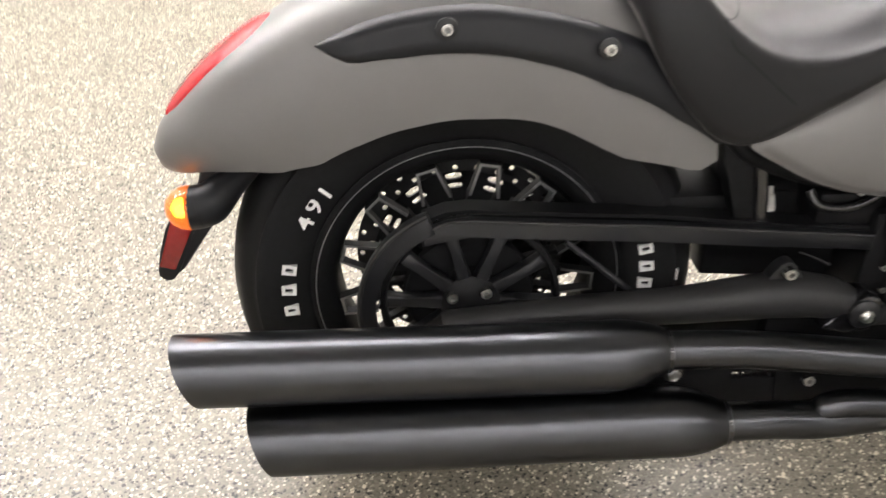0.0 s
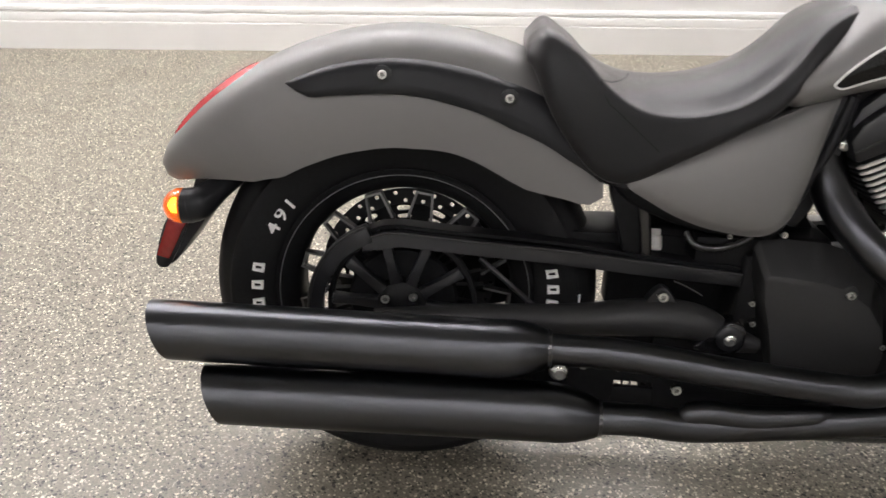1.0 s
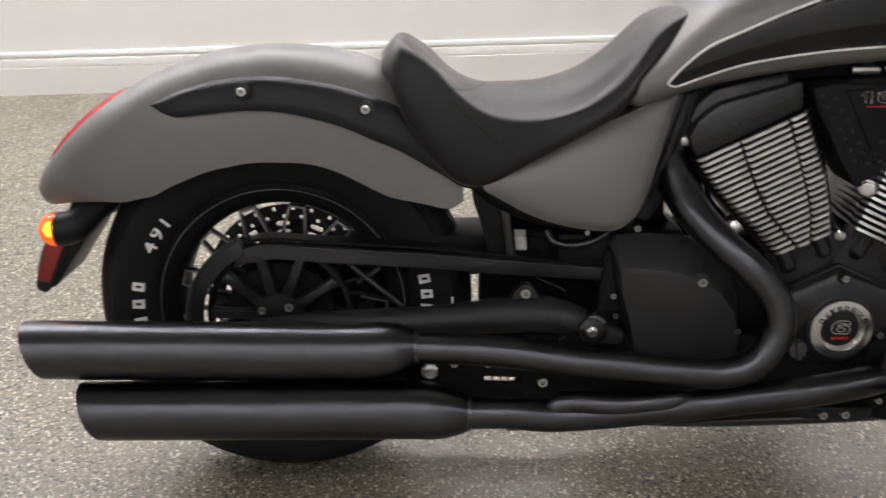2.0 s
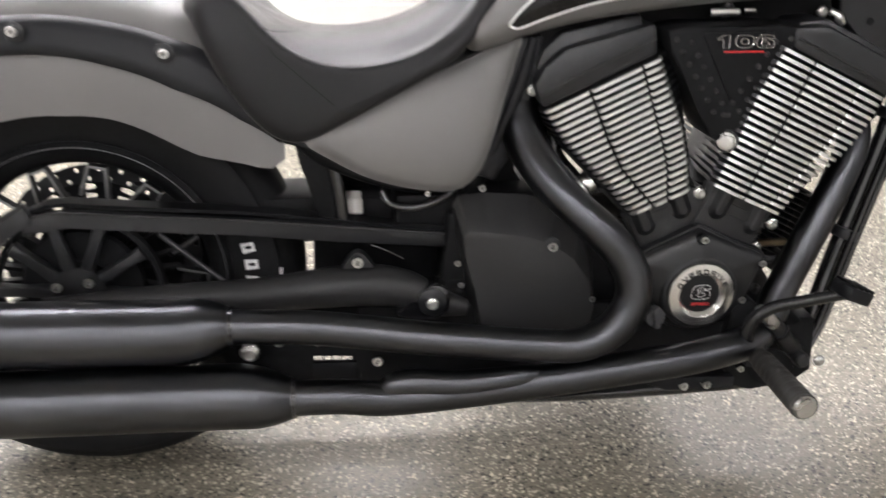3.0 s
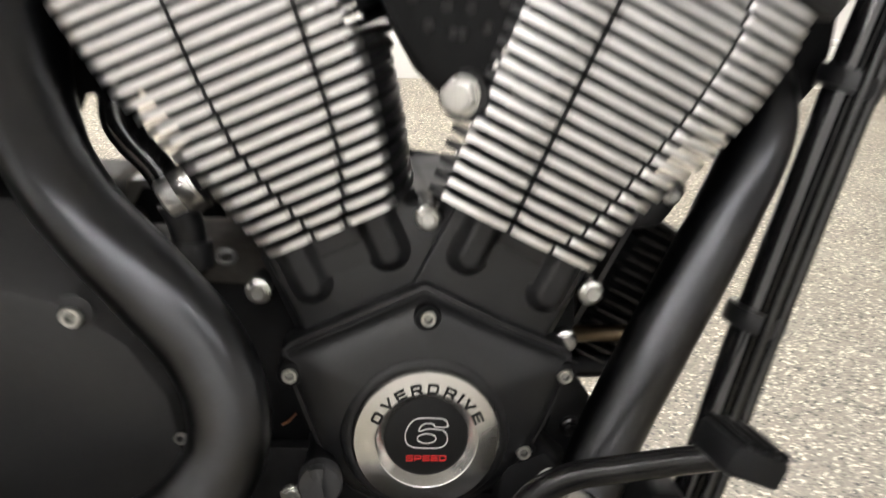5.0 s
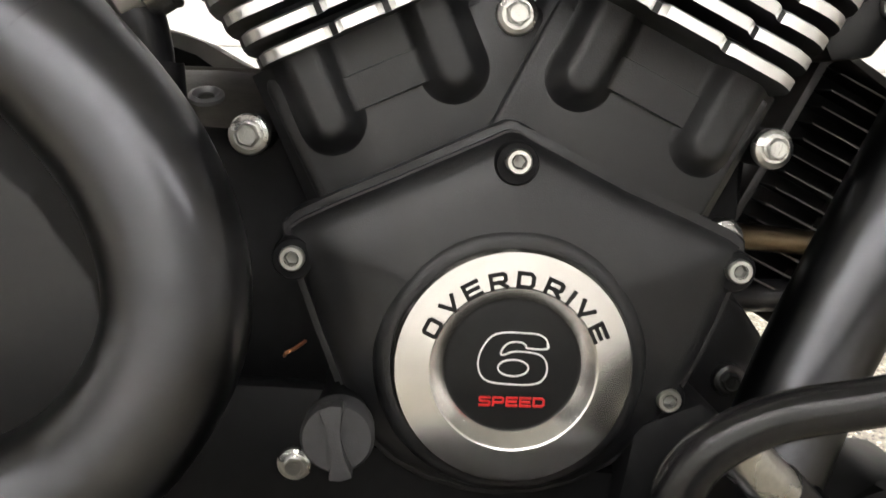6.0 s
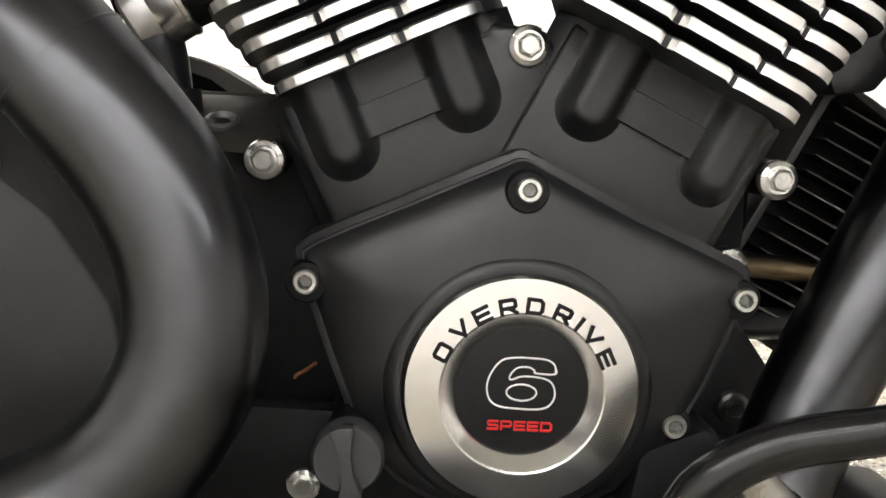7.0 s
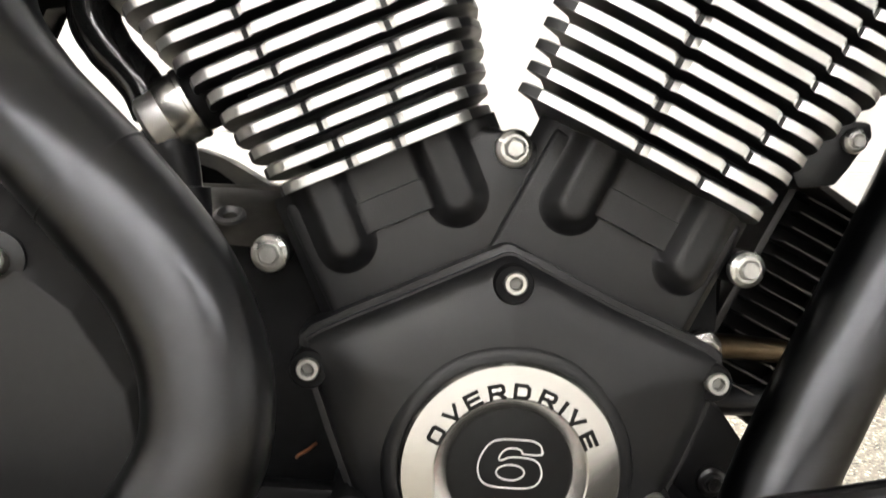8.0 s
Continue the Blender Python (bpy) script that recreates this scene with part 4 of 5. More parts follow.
def tank():
    bm = bmesh.new()
    rings = []
    for i in range(71):
        x = TANK_X[0] + (TANK_X[-1] - TANK_X[0]) * i / 70
        right = [tank_place(x, k / 20) for k in range(21)]
        rings.append([bm.verts.new(p) for p in right] + [bm.verts.new((p.x, -p.y, p.z)) for p in right[-2::-1]])
    skin(bm, rings)
    for r in (rings[0], rings[-1]):
        bm.faces.new(r)
    for i in range(70):
        bm.faces.new((rings[i][0], rings[i + 1][0], rings[i + 1][-1], rings[i][-1]))
    body = part("fuel_tank", bm, GREY, bike, "matt titanium grey fuel tank with a black white-edged flash", sharp=60)
    low = ((0.584, 0.6905), (0.592, 0.6870), (0.602, 0.6885), (0.640, 0.7030), (0.700, 0.7215), (0.800, 0.7370), (0.900, 0.7440), (1.000, 0.7480), (1.120, 0.7610))
    high = ((0.584, 0.6905), (0.588, 0.6985), (0.605, 0.7175), (0.637, 0.7440), (0.680, 0.7650), (0.760, 0.8000), (0.850, 0.8280), (1.000, 0.8450), (1.120, 0.8250))

    def on_side(x, z, outset):
        a, b = 0.0, 1.0
        for _ in range(24):
            m = (a + b) / 2
            a, b = (m, b) if tank_place(x, m).z < z else (a, m)
        return tank_place(x, a, outset)

    flash = bmesh.new()
    rows = []
    for i in range(61):
        x = 0.585 + 0.535 * (i / 60) ** 1.4
        z0, z1 = between(low, x), between(high, x)
        rows.append([flash.verts.new(on_side(x, z0 + (z1 - z0) * k / 10, 0.0011)) for k in range(11)])
    skin(flash, rows)
    bmesh.ops.solidify(flash, geom=flash.faces[:], thickness=0.0016)
    part("flash", flash, GLOSS, body, "black flash on the tank side", sharp=60)
    ring = [on_side(x, z, 0.0008) for x, z in high[:0:-1]] + [on_side(x, z, 0.0008) for x, z in low]
    part("flash_edge", tube(ring, 0.0019, 8, 6), WHITE_INK, body, "thin white line round the flash")
    for k in range(3):
        p = tank_place(0.88 + 0.03 * k, 0.36, 0.003)
        part("badge_mark", block(-0.010, 0.010, 0.0, -0.001, -0.004, 0.004, 0), WHITE_INK, body, "plain white badge mark", spot(p.x, p.y, p.z))
    p = tank_place(0.91, 0.43, 0.003)
    part("badge_mark", block(-0.008, 0.008, 0.0, -0.001, -0.005, 0.005, 0), RED_INK, body, "plain red badge mark", spot(p.x, p.y, p.z))


tank()
under = part("tank_tray", prism([(0.62, 0.66), (0.70, 0.70), (1.06, 0.735), (1.07, 0.70), (1.05, 0.66), (0.90, 0.655)], 0.06, -0.06, 0.008), DARK, bike, "black frame spine below the tank")
part("intake_manifold", block(0.825, 0.955, 0.070, -0.050, 0.575, 0.690, 0.010), DARK, under)
part("throttle_body", lathe([(0.0, -0.072), (0.010, -0.072), (0.012, -0.068), (0.012, 0.06), (0.0, 0.06)], 24), BLACK, under, "", spot(0.905, 0.0, 0.702))
part("throttle_linkage", block(0.878, 0.922, -0.070, -0.080, 0.693, 0.706, 0.003), BRUSHED, under, "bright throttle linkage")
part("throttle_linkage", block(0.928, 0.946, -0.068, -0.078, 0.698, 0.706, 0.003), BRUSHED, under, "bright throttle linkage")
hex_bolt(under, 1.045, -0.075, 0.700, 0.9)
part("cable_end", tube([(1.058, -0.070, 0.700), (1.070, -0.074, 0.692), (1.078, -0.074, 0.682)], [0.006, 0.008, 0.005], 12), ZINC, under, "bright cable end")

# ---- engine ----
CRANK = (0.879, 0.302)
RAKE = 25.0


def cyl_matrix(side):
    """The frame of a cylinder: x across it, z along it, from the crank; side -1 rear, 1 front."""
    return spot(CRANK[0], 0, CRANK[1], RAKE * side)


def fin_mesh(y, u0, u1, deep0, deep1, g0, g1, back0, back1, nose=None):
    """A cooling fin: black faces, machined rim, two notches at g0 and g1; the rim beyond them stands back by back0 and back1; nose: how far its first end curves along and back."""
    c, n, t = 0.013, 0.0042, 0.0025
    a, b = y - back0, y - back1
    cu, cv = nose or (c, c)

    def ease(k):
        k = max(0.0, min(1.0, k))
        return k * k * (3 - 2 * k)

    def rim(u):
        dip = sum(n * max(0.0, 1 - ((u - g) / 0.0048) ** 2) ** 2 for g in (g0, g1))
        return -y + back0 * (1 - ease((u - g0 + 0.005) / 0.010)) + back1 * ease((u - g1 + 0.005) / 0.010) + dip

    left = [(deep0, -0.050), (deep0 + 0.15 * (u0 - deep0), -0.085), (u0 + 0.35 * (deep0 - u0), -a + cv + 0.006)] + [(u0 + cu * (1 - math.cos(f)), -a + cv * (1 - math.sin(f))) for f in (0.15, 0.4, 0.65, 0.9, 1.1, 1.25, 1.4)]
    right = [(deep1, -0.050), (deep1 + 0.15 * (u1 - deep1), -0.085), (u1 + 0.35 * (deep1 - u1), -b + 0.019)] + [(u1 - c * (1 - math.cos(f)), -b + c * (1 - math.sin(f))) for f in (0.15, 0.5, 0.85, 1.15, 1.4)]
    stops = [g + d for g in (g0, g1) for d in (-0.0060, -0.0042, -0.0028, -0.0014, 0.0014, 0.0028, 0.0042, 0.0060)]
    line = left + [(u, rim(u)) for u in sorted(stops) if u0 + cu < u < u1 - c] + right[::-1]
    loop = line + [(max(u, deep0 + 0.028) if nose else u, -v) for u, v in line[::-1]]
    bm = bmesh.new()
    mid = (u0 + u1) / 2
    rows = [[bm.verts.new((mid + (u - mid) * (1 - 2.0 * d), v * (1 - d), s)) for u, v in loop] for s, d in ((-t, 0.0), (t * 0.8, 0.0), (t + 0.0006, 0.016))]
    skin(bm, rows, True)
    for f in bm.faces:
        m = f.calc_center_median()
        # black notch bottoms carry the notches' shade in their colour
        f.material_index = 0 if min(abs(m.x - g0), abs(m.x - g1)) < 0.0012 or abs(m.y) < y - max(back0, back1) - (0.0016 if nose and m.x < g0 else 0.0075) else 1
    bm.faces.new(rows[0]), bm.faces.new(rows[-1])
    return mesh_of("fin", bm, [CASE, ALLOY], 25)


# each cylinder: the rim's distance from the middle, then the fins' outer and inner ends and their two notches along its length
CYLINDERS = {
    1: (0.155, 21, 0.1535, 0.0102, ((0.154, 0.050), (0.192, 0.057), (0.211, 0.065), (0.26, 0.086), (0.292, 0.094), (0.327, 0.098), (0.36, 0.096)), ((0.154, 0.0600), (0.224, 0.0610), (0.292, 0.0680), (0.36, 0.0665)),
        ((0.154, -0.018), (0.228, -0.022), (0.30, -0.025), (0.357, -0.0285)), ((0.151, 0.0127), (0.172, 0.0275), (0.22, 0.040), (0.274, 0.0506), (0.324, 0.054), (0.357, 0.047))),
    -1: (0.137, 20, 0.1545, 0.01013, ((0.154, 0.0495), (0.182, 0.0590), (0.207, 0.0655), (0.235, 0.077), (0.29, 0.097), (0.347, 0.106)), ((0.157, 0.0450), (0.195, 0.0560), (0.242, 0.0655), (0.305, 0.0685), (0.353, 0.0720)),
         ((0.157, -0.015), (0.19, -0.0263), (0.225, -0.0363), (0.276, -0.039), (0.344, -0.037)), ((0.157, 0.0085), (0.195, 0.0225), (0.23, 0.029), (0.265, 0.0325), (0.344, 0.0405))),
}


def cylinder(side):
    fwd = side > 0
    y, count, v0, pitch, outer, inner, notch_a, notch_b = CYLINDERS[side]
    near, far = [(between(outer, v) - 0.016, v) for v in (0.155, 0.20, 0.26, 0.30, 0.35)], [(-between(inner, v) + (0.034 if fwd else 0.012), v) for v in (0.35, 0.30, 0.25, 0.20, 0.157)]
    line = [*near, *far]
    core = prism([(u * side, v) for u, v in line], 0.095, -y + 0.026, 0.006)
    ob = part("cylinder", core, CASE, bike, "black finned engine cylinder with bright machined fin edges", cyl_matrix(side))
    for k in range(count):
        v = v0 + pitch * k
        o, i = between(outer, v), between(inner, v)
        deep_in = i + (-0.008 if fwd else 0.016 + 0.022 * min(1.0, max(0.0, (v - 0.235) / 0.08)))
        deep_out = o + 0.006
        g0, g1 = between(notch_a, v), between(notch_b, v)
        ends = (-i, o, -deep_in, deep_out, g0, g1, 0.0, 0.005) if fwd else (-o, i, -deep_out, deep_in, g0, g1, 0.004, 0.0)
        if fwd:
            reach = 0.017 + 0.004 * min(1.0, max(0.0, (v - 0.155) / 0.035))
            ends = (-i - reach, *ends[1:], (0.030 + reach, 0.014))
        part("fin", fin_mesh(y, *ends), None, ob, "", Matrix.Translation((0, 0, v)))
    if fwd:
        head = [(-0.066, 0.362), (-0.080, 0.388), (-0.038, 0.410), (0.085, 0.408), (0.107, 0.388), (0.107, 0.362)]
    else:
        head = [(-0.106, 0.353), (-0.104, 0.389), (-0.082, 0.406), (-0.045, 0.416), (0.080, 0.394), (0.068, 0.353)]
    part("rocker_cover", prism(head, y - 0.010, -y + 0.005, 0.008), BLACK, ob, "black cast rocker cover")
    ridge = [(-0.068, 0.377), (-0.010, 0.378), (0.060, 0.377), (0.104, 0.376)] if fwd else [(-0.103, 0.372), (-0.050, 0.375), (0.010, 0.376), (0.072, 0.374)]
    part("rocker_ridge", tube([(u, -y + 0.0055, v) for u, v in ridge], 0.0022, 10, 4), SATIN, ob, "cast ridge along the rocker cover")
    top = [(u * 0.88, v + (0.010 if fwd else 0.018)) for u, v in head]
    part("rocker_cap", prism(top, 0.10, -y + 0.024, 0.008), BLACK, ob)
    hex_bolt(ob, side * 0.106, -y + 0.030, 0.378, 0.9)
    return ob


cylinder(-1)
cylinder(1)


SIX_OUTER = [(.99, .29), (.97, .12), (.85, .02), (.65, 0), (.38, 0), (.18, .08), (.04, .35), (0, .62), (.06, .86), (.2, .97), (.45, 1), (.75, 1), (.92, .93), (1, .74), (.97, .52), (.86, .40), (.65, .36), (.48, .37),
             (.37, .43), (.32, .41), (.36, .28), (.45, .19), (.6, .18), (.68, .24), (.70, .29)]
SIX_INNER = [(0.51 + 0.22 * math.cos(math.tau * k / 14), 0.68 + 0.16 * math.sin(math.tau * k / 14)) for k in range(14)]


def deck_relief(side):
    """The cast face below a cylinder: two rounded bosses that melt into it and a flat raised bar between them."""
    front = 0.1125 + 0.0035 * (side > 0)
    a, b, low = (-0.0325, 0.0255, 0.1100) if side < 0 else (-0.0265, 0.0360, 0.1085)
    us = [-0.058 + 0.116 * k / 74 for k in range(75)]
    vs = sorted([0.092 + 0.060 * k / 40 for k in range(41)] + [0.1199, 0.1206, 0.1352, 0.1358])
    bm = bmesh.new()
    rows = []
    for v in vs:
        row = []
        for u in us:
            h = 0.0
            for c in (a, b):
                d = math.hypot(u - c, max(0.0, low + 0.011 - v))
                k = max(0.0, min(1.0, (0.0172 - d) / 0.0125))
                h = max(h, 0.0105 * k * k * (3 - 2 * k))
            if a < u < b and v > 0.1202:
                h = max(h, 0.0034 if v < 0.1355 else 0.0024)
            edge = min(1.0, (v - 0.092) / 0.006, (u + 0.058) / 0.004, (0.058 - u) / 0.004)
            roll = 0.010 * (max(0.0, abs(u) - 0.044) / 0.014) ** 2
            row.append(bm.verts.new((u, -front + 0.0005 - h * edge + roll, v)))
        rows.append(row)
    skin(bm, rows)
    return bm


def engine_case():
    low = prism([(0.700, 0.380), (0.766, 0.386), (0.790, 0.440), (0.835, 0.455), (0.877, 0.448), (0.92, 0.455), (1.000, 0.415), (0.985, 0.36), (0.985, 0.285), (0.955, 0.175), (0.62, 0.165), (0.57, 0.22), (0.57, 0.40), (0.66, 0.40)], 0.14, -0.080, 0.008)
    case = part("engine_case", low, DARK, bike, "black cast engine case between the cylinders and frame")
    part("case_lobe", prism(smooth_poly([(0.950, 0.330), (0.985, 0.330), (1.002, 0.312), (1.020, 0.284), (1.030, 0.240), (0.955, 0.232)], 2), -0.02, -0.078, 0.005), CASE, case)
    for side in (-1, 1):
        m = cyl_matrix(side)
        deck = part("cylinder_deck", prism([(-0.052, 0.050), (0.074, 0.050), (0.074, 0.128), (0.060, 0.140), (0.050, 0.149), (-0.054, 0.149)] if side < 0 else [(-0.0522, 0.050), (0.052, 0.050), (0.054, 0.149), (-0.0500, 0.149)], -0.080, -0.1125 - 0.0035 * (side > 0), 0.006 if side < 0 else 0.003, segments=3), CASE, case, "", m)
        part("deck_boss", deck_relief(side), CASE, case, "", m, 50)
        part("deck_seam", prism([(-0.044, 0.1424), (0.046, 0.1424), (0.046, 0.1428), (-0.044, 0.1428)], -0.110, -0.1131 - 0.0035 * (side > 0), 0), DARK, case, "", m)
    for x, y, z, s, turn in ((0.762, -0.108, 0.390, 1.0, 10), (0.877, -0.114, 0.4465, 1.0, 20), (0.996, -0.110, 0.3935, 1.0, 5), (0.985, -0.090, 0.349, 1.0, 0)):
        part("bolt_boss", lathe([(0.0, 0.05), (0.0092, 0.05), (0.0088, 0.004), (0.0, 0.003)], 18), DARK, case, "", spot(x, y, z))
        hex_bolt(case, x, y, z, s, turn)
    part("bolt_boss", lathe([(0.0, 0.05), (0.0115, 0.05), (0.0110, 0.004), (0.0, 0.003)], 18), CASE, case, "", spot(0.997, -0.082, 0.276))
    dull = hex_bolt(case, 0.997, -0.082, 0.276, 0.9, 8, "dull dark hexagon bolt")
    dull.data = dull.data.copy()
    dull.data.materials[0] = SPOKE_DARK
    # the five-cornered cam cover
    outline = smooth_poly([(0.783, 0.348), (0.788, 0.357), (0.826, 0.375), (0.866, 0.394), (0.876, 0.398), (0.886, 0.394), (0.928, 0.374), (0.972, 0.356), (0.978, 0.347), (0.970, 0.318), (0.956, 0.285), (0.940, 0.262), (0.912, 0.242),
                           (0.879, 0.236), (0.846, 0.242), (0.818, 0.262), (0.802, 0.296), (0.792, 0.322)], 2)
    cover = part("cam_cover", pillow(outline, -0.095, -0.140, 0.009, 9, edge=0.008), CASE, bike, "satin black five-cornered cam cover with a bright ring", sharp=50)
    rim = [(0.879 + (x - 0.879) * 1.035, 0.312 + (z - 0.312) * 1.045) for x, z in outline]
    part("cover_rim", prism(rim, -0.095, -0.1265, 0.002), CASE, cover)
    part("cover_boss", lathe([(0.0590, -0.120), (0.0585, -0.1430), (0.0560, -0.1470), (0.0530, -0.1485), (0.0510, -0.1485), (0.0500, -0.140)], 64), CASE, cover, "", spot(CRANK[0], 0, CRANK[1] - 0.001))
    ring = part("cover_ring", lathe([(0.0500, -0.140), (0.0500, -0.1535), (0.0490, -0.1550), (0.0350, -0.1564), (0.0342, -0.1560), (0.0290, -0.1508), (0.0284, -0.1500), (0.0283, -0.1440)], 96), BRUSHED, cover, "brushed metal ring with engraved black word",
                spot(CRANK[0], 0, CRANK[1] - 0.001), 18)
    disc = part("cover_disc", lathe([(0.0286, -0.1440), (0.0284, -0.1500), (0.0270, -0.1508), (0.0, -0.1510)], 64), BLACK_INK, cover, "black disc with a gear number", spot(CRANK[0], 0, CRANK[1] - 0.001))
    for ch, a in zip("OVERDRIVE", (64, 46, 29.5, 12.5, -4.5, -22.8, -35, -46.5, -63.5)):
        t = spot(CRANK[0], 0, CRANK[1] - 0.001, -a) @ Matrix.Translation((0, -0.1560, 0.0379))
        part("ring_letter", stroke_letter(ch, 0.0076, 0.0071, 0.0016, 0.0006), BLACK_INK, cover, "", t)
    figure = bmesh.new()
    for path in (SIX_OUTER, SIX_INNER):
        pts = [(CRANK[0] - 0.0145 + 0.029 * px, -0.1513, CRANK[1] + 0.0135 - 0.0222 * py) for px, py in path]
        tube(pts + pts[:2], 0.00042, 6, 3, figure)
    part("gear_number", figure, WHITE_INK, cover, "white outlined number six")
    for k, ch in enumerate("SPEED"):
        part("gear_word_letter", stroke_letter(ch, 0.0050, 0.0042, 0.00085, 0.0005), RED_INK, cover, "red letter", spot(CRANK[0] + 0.0005 + 0.0057 * (k - 2), -0.1511, CRANK[1] - 0.0163))
    for x, y, z in ((0.877, -0.145, 0.386), (0.786, -0.138, 0.342), (0.974, -0.137, 0.343), (0.9490, -0.136, 0.2850)):
        # a flat dark disc stands in for the shade inside each bolt's recess
        part("pocket_shade", lathe([(0.0, 0.02), (0.0092, 0.02), (0.0092, 0.001), (0.0084, -0.0005), (0.0, -0.0005)], 24), DARK, cover, "", spot(x, y, z - 0.0012))
        socket_bolt(cover, x, y - 0.002, z, 0.95)
    # filler cap with a finger grip
    cap = part("filler_cap", lathe([(0.0, 0.004), (0.0148, 0.004), (0.0152, -0.006), (0.0138, -0.008), (0.0, -0.0082)], 32), CAP, bike, "black round oil filler cap with a finger grip", spot(0.808, -0.158, 0.273))
    part("cap_neck", lathe([(0.0, 0.07), (0.0115, 0.07), (0.0115, 0.003), (0.0, 0.003)], 24), DARK, cap)
    part("grip", prism(smooth_poly([(-0.0046, -0.0148), (0.0046, -0.0148), (0.0030, -0.008), (0.0017, 0.0), (0.0030, 0.008), (0.0046, 0.0152), (-0.0046, 0.0152), (-0.0030, 0.008), (-0.0017, 0.0), (-0.0030, -0.008)], 2), -0.006, -0.0145, 0.0006), CAP, cap, "", Matrix.Rotation(radians(-9), 4, "Y"))
    hex_bolt(case, 0.7865, -0.127, 0.245, 0.85, 10)
    part("wire", tube([(0.7785, -0.105, 0.2885), (0.7800, -0.110, 0.2915), (0.7835, -0.108, 0.2930), (0.7875, -0.100, 0.2945)], 0.0009, 6), COPPER, case, "bare copper wire end")
    # plain cap over the sprocket
    back = [(0.512, 0.440), (0.520, 0.452), (0.557, 0.456), (0.620, 0.450), (0.665, 0.438), (0.702, 0.402), (0.722, 0.350), (0.728, 0.287), (0.715, 0.235), (0.55, 0.235), (0.536, 0.29), (0.530, 0.34), (0.516, 0.40)]
    front = [(0.524, 0.402), (0.530, 0.410), (0.560, 0.408), (0.615, 0.400), (0.648, 0.390), (0.684, 0.364), (0.708, 0.330), (0.717, 0.287), (0.708, 0.240), (0.556, 0.240), (0.548, 0.289), (0.541, 0.323), (0.528, 0.37)]
    cover2 = part("sprocket_cover", prism(back, -0.110, -0.152, 0.0015, front=front), SATIN, bike, "satin black cover over the drive sprocket")
    socket_bolt(cover2, 0.651, -0.153, 0.386, 1.2)
    socket_bolt(cover2, 0.715, -0.148, 0.300, 0.8)
    part("bolt_seat", lathe([(0.0, 0.0), (0.0125, 0.0), (0.0125, -0.002), (0.009, -0.003), (0.0, -0.003)], 20), BLACK, cover2, "", spot(0.651, -0.149, 0.386))
    # the wedge between the cylinders, with its number
    wedge = part("intake_cover", prism(smooth_poly([(0.795, 0.684), (0.888, 0.688), (0.982, 0.686), (0.944, 0.612), (0.908, 0.546), (0.889, 0.530), (0.866, 0.543), (0.829, 0.612)], 2), -0.06, -0.146, 0.005), DARK, bike,
                 "black dimpled wedge cover between the cylinders with a number")
    part("number_panel", prism([(0.842, 0.680), (0.944, 0.681), (0.892, 0.588)], -0.145, -0.1485, 0.001), DARK, wedge, "smooth black triangle")
    dome = lathe([(0.0, -0.0022), (0.0025, -0.0018), (0.0042, 0.0), (0.0042, 0.001)], 10)
    dome = mesh_of("stud", dome, SATIN)
    for k in range(7):
        for j in range(2):
            for s in (-1, 1):
                f = (k + 0.5 * j) / 7
                x = 0.888 + s * (0.080 - 0.072 * f - 0.016 * j)
                z = 0.672 - 0.115 * f + 0.004 * j
                part("stud", dome, None, wedge, "", spot(x, -0.146, z))
    one = [[(0.10, 0.70), (0.42, 1.0), (0.78, 1.0), (0.78, 0.0), (0.44, 0.0), (0.44, 0.66), (0.10, 0.66), (0.10, 0.70)]]
    nought = [[(0.5 + math.copysign(abs(math.cos(f)) ** 0.8, math.cos(f)) * rx, 0.5 + math.copysign(abs(math.sin(f)) ** 0.8, math.sin(f)) * rz) for f in [math.tau * k / 24 for k in range(25)]] for rx, rz in ((0.5, 0.5), (0.20, 0.22))]
    six = [[(px, 1 - pz) for px, pz in path] for path in (SIX_OUTER + SIX_OUTER[:1], SIX_INNER + SIX_INNER[:1])]
    for glyph, dx in ((one, -0.030), (nought, 0.0), (six, 0.030)):
        figure = bmesh.new()
        for path in glyph:
            tube([(0.902 + dx * 0.95 + 0.0255 * (px - 0.5), -0.1490, 0.6690 + 0.0170 * (pz - 0.5)) for px, pz in path], 0.00065, 6, 1, figure)
        part("number", figure, BRUSHED, wedge, "bright outlined number")
    part("number_bar", block(-0.028, 0.028, 0, -0.0007, -0.0011, 0.0011, 0), RED_INK, wedge, "red bar below the number", spot(0.902, -0.1488, 0.6555))
    # large hexagon plugs
    part("plug_boss", lathe([(0.0, 0.065), (0.020, 0.065), (0.0215, 0.006), (0.0205, 0.003), (0.0, 0.003)], 28), BLACK, case, "", spot(0.8915, -0.150, 0.532, 0, 0, -24) @ Matrix.Diagonal((0.78, 1, 0.78, 1)))
    part("hex_plug", plug_mesh(), None, case, "large bright hexagon plug", spot(0.8915, -0.150, 0.532, 14, 0, -24) @ Matrix.Scale(0.76, 4))
    axis = Matrix.Translation((0.7115, -0.088, 0.4570)) @ Vector((0.83, 0.10, 0.55)).to_track_quat("Y", "Z").to_matrix().to_4x4()
    sleeve = part("hose_collar", lathe([(0.0, -0.0180), (0.0120, -0.0180), (0.0146, -0.0160), (0.0152, -0.0130), (0.0152, 0.0), (0.0, 0.0)], 36), ALLOY, case, "bright metal hose collar", axis)
    part("hose_clamp", lathe([(0.0150, -0.0055), (0.0180, -0.0055), (0.0184, -0.0045), (0.0184, 0.0055), (0.0190, 0.0060), (0.0190, 0.0080), (0.0180, 0.0090), (0.0, 0.0090)], 40), BRUSHED, sleeve, "wide metal clamp band")
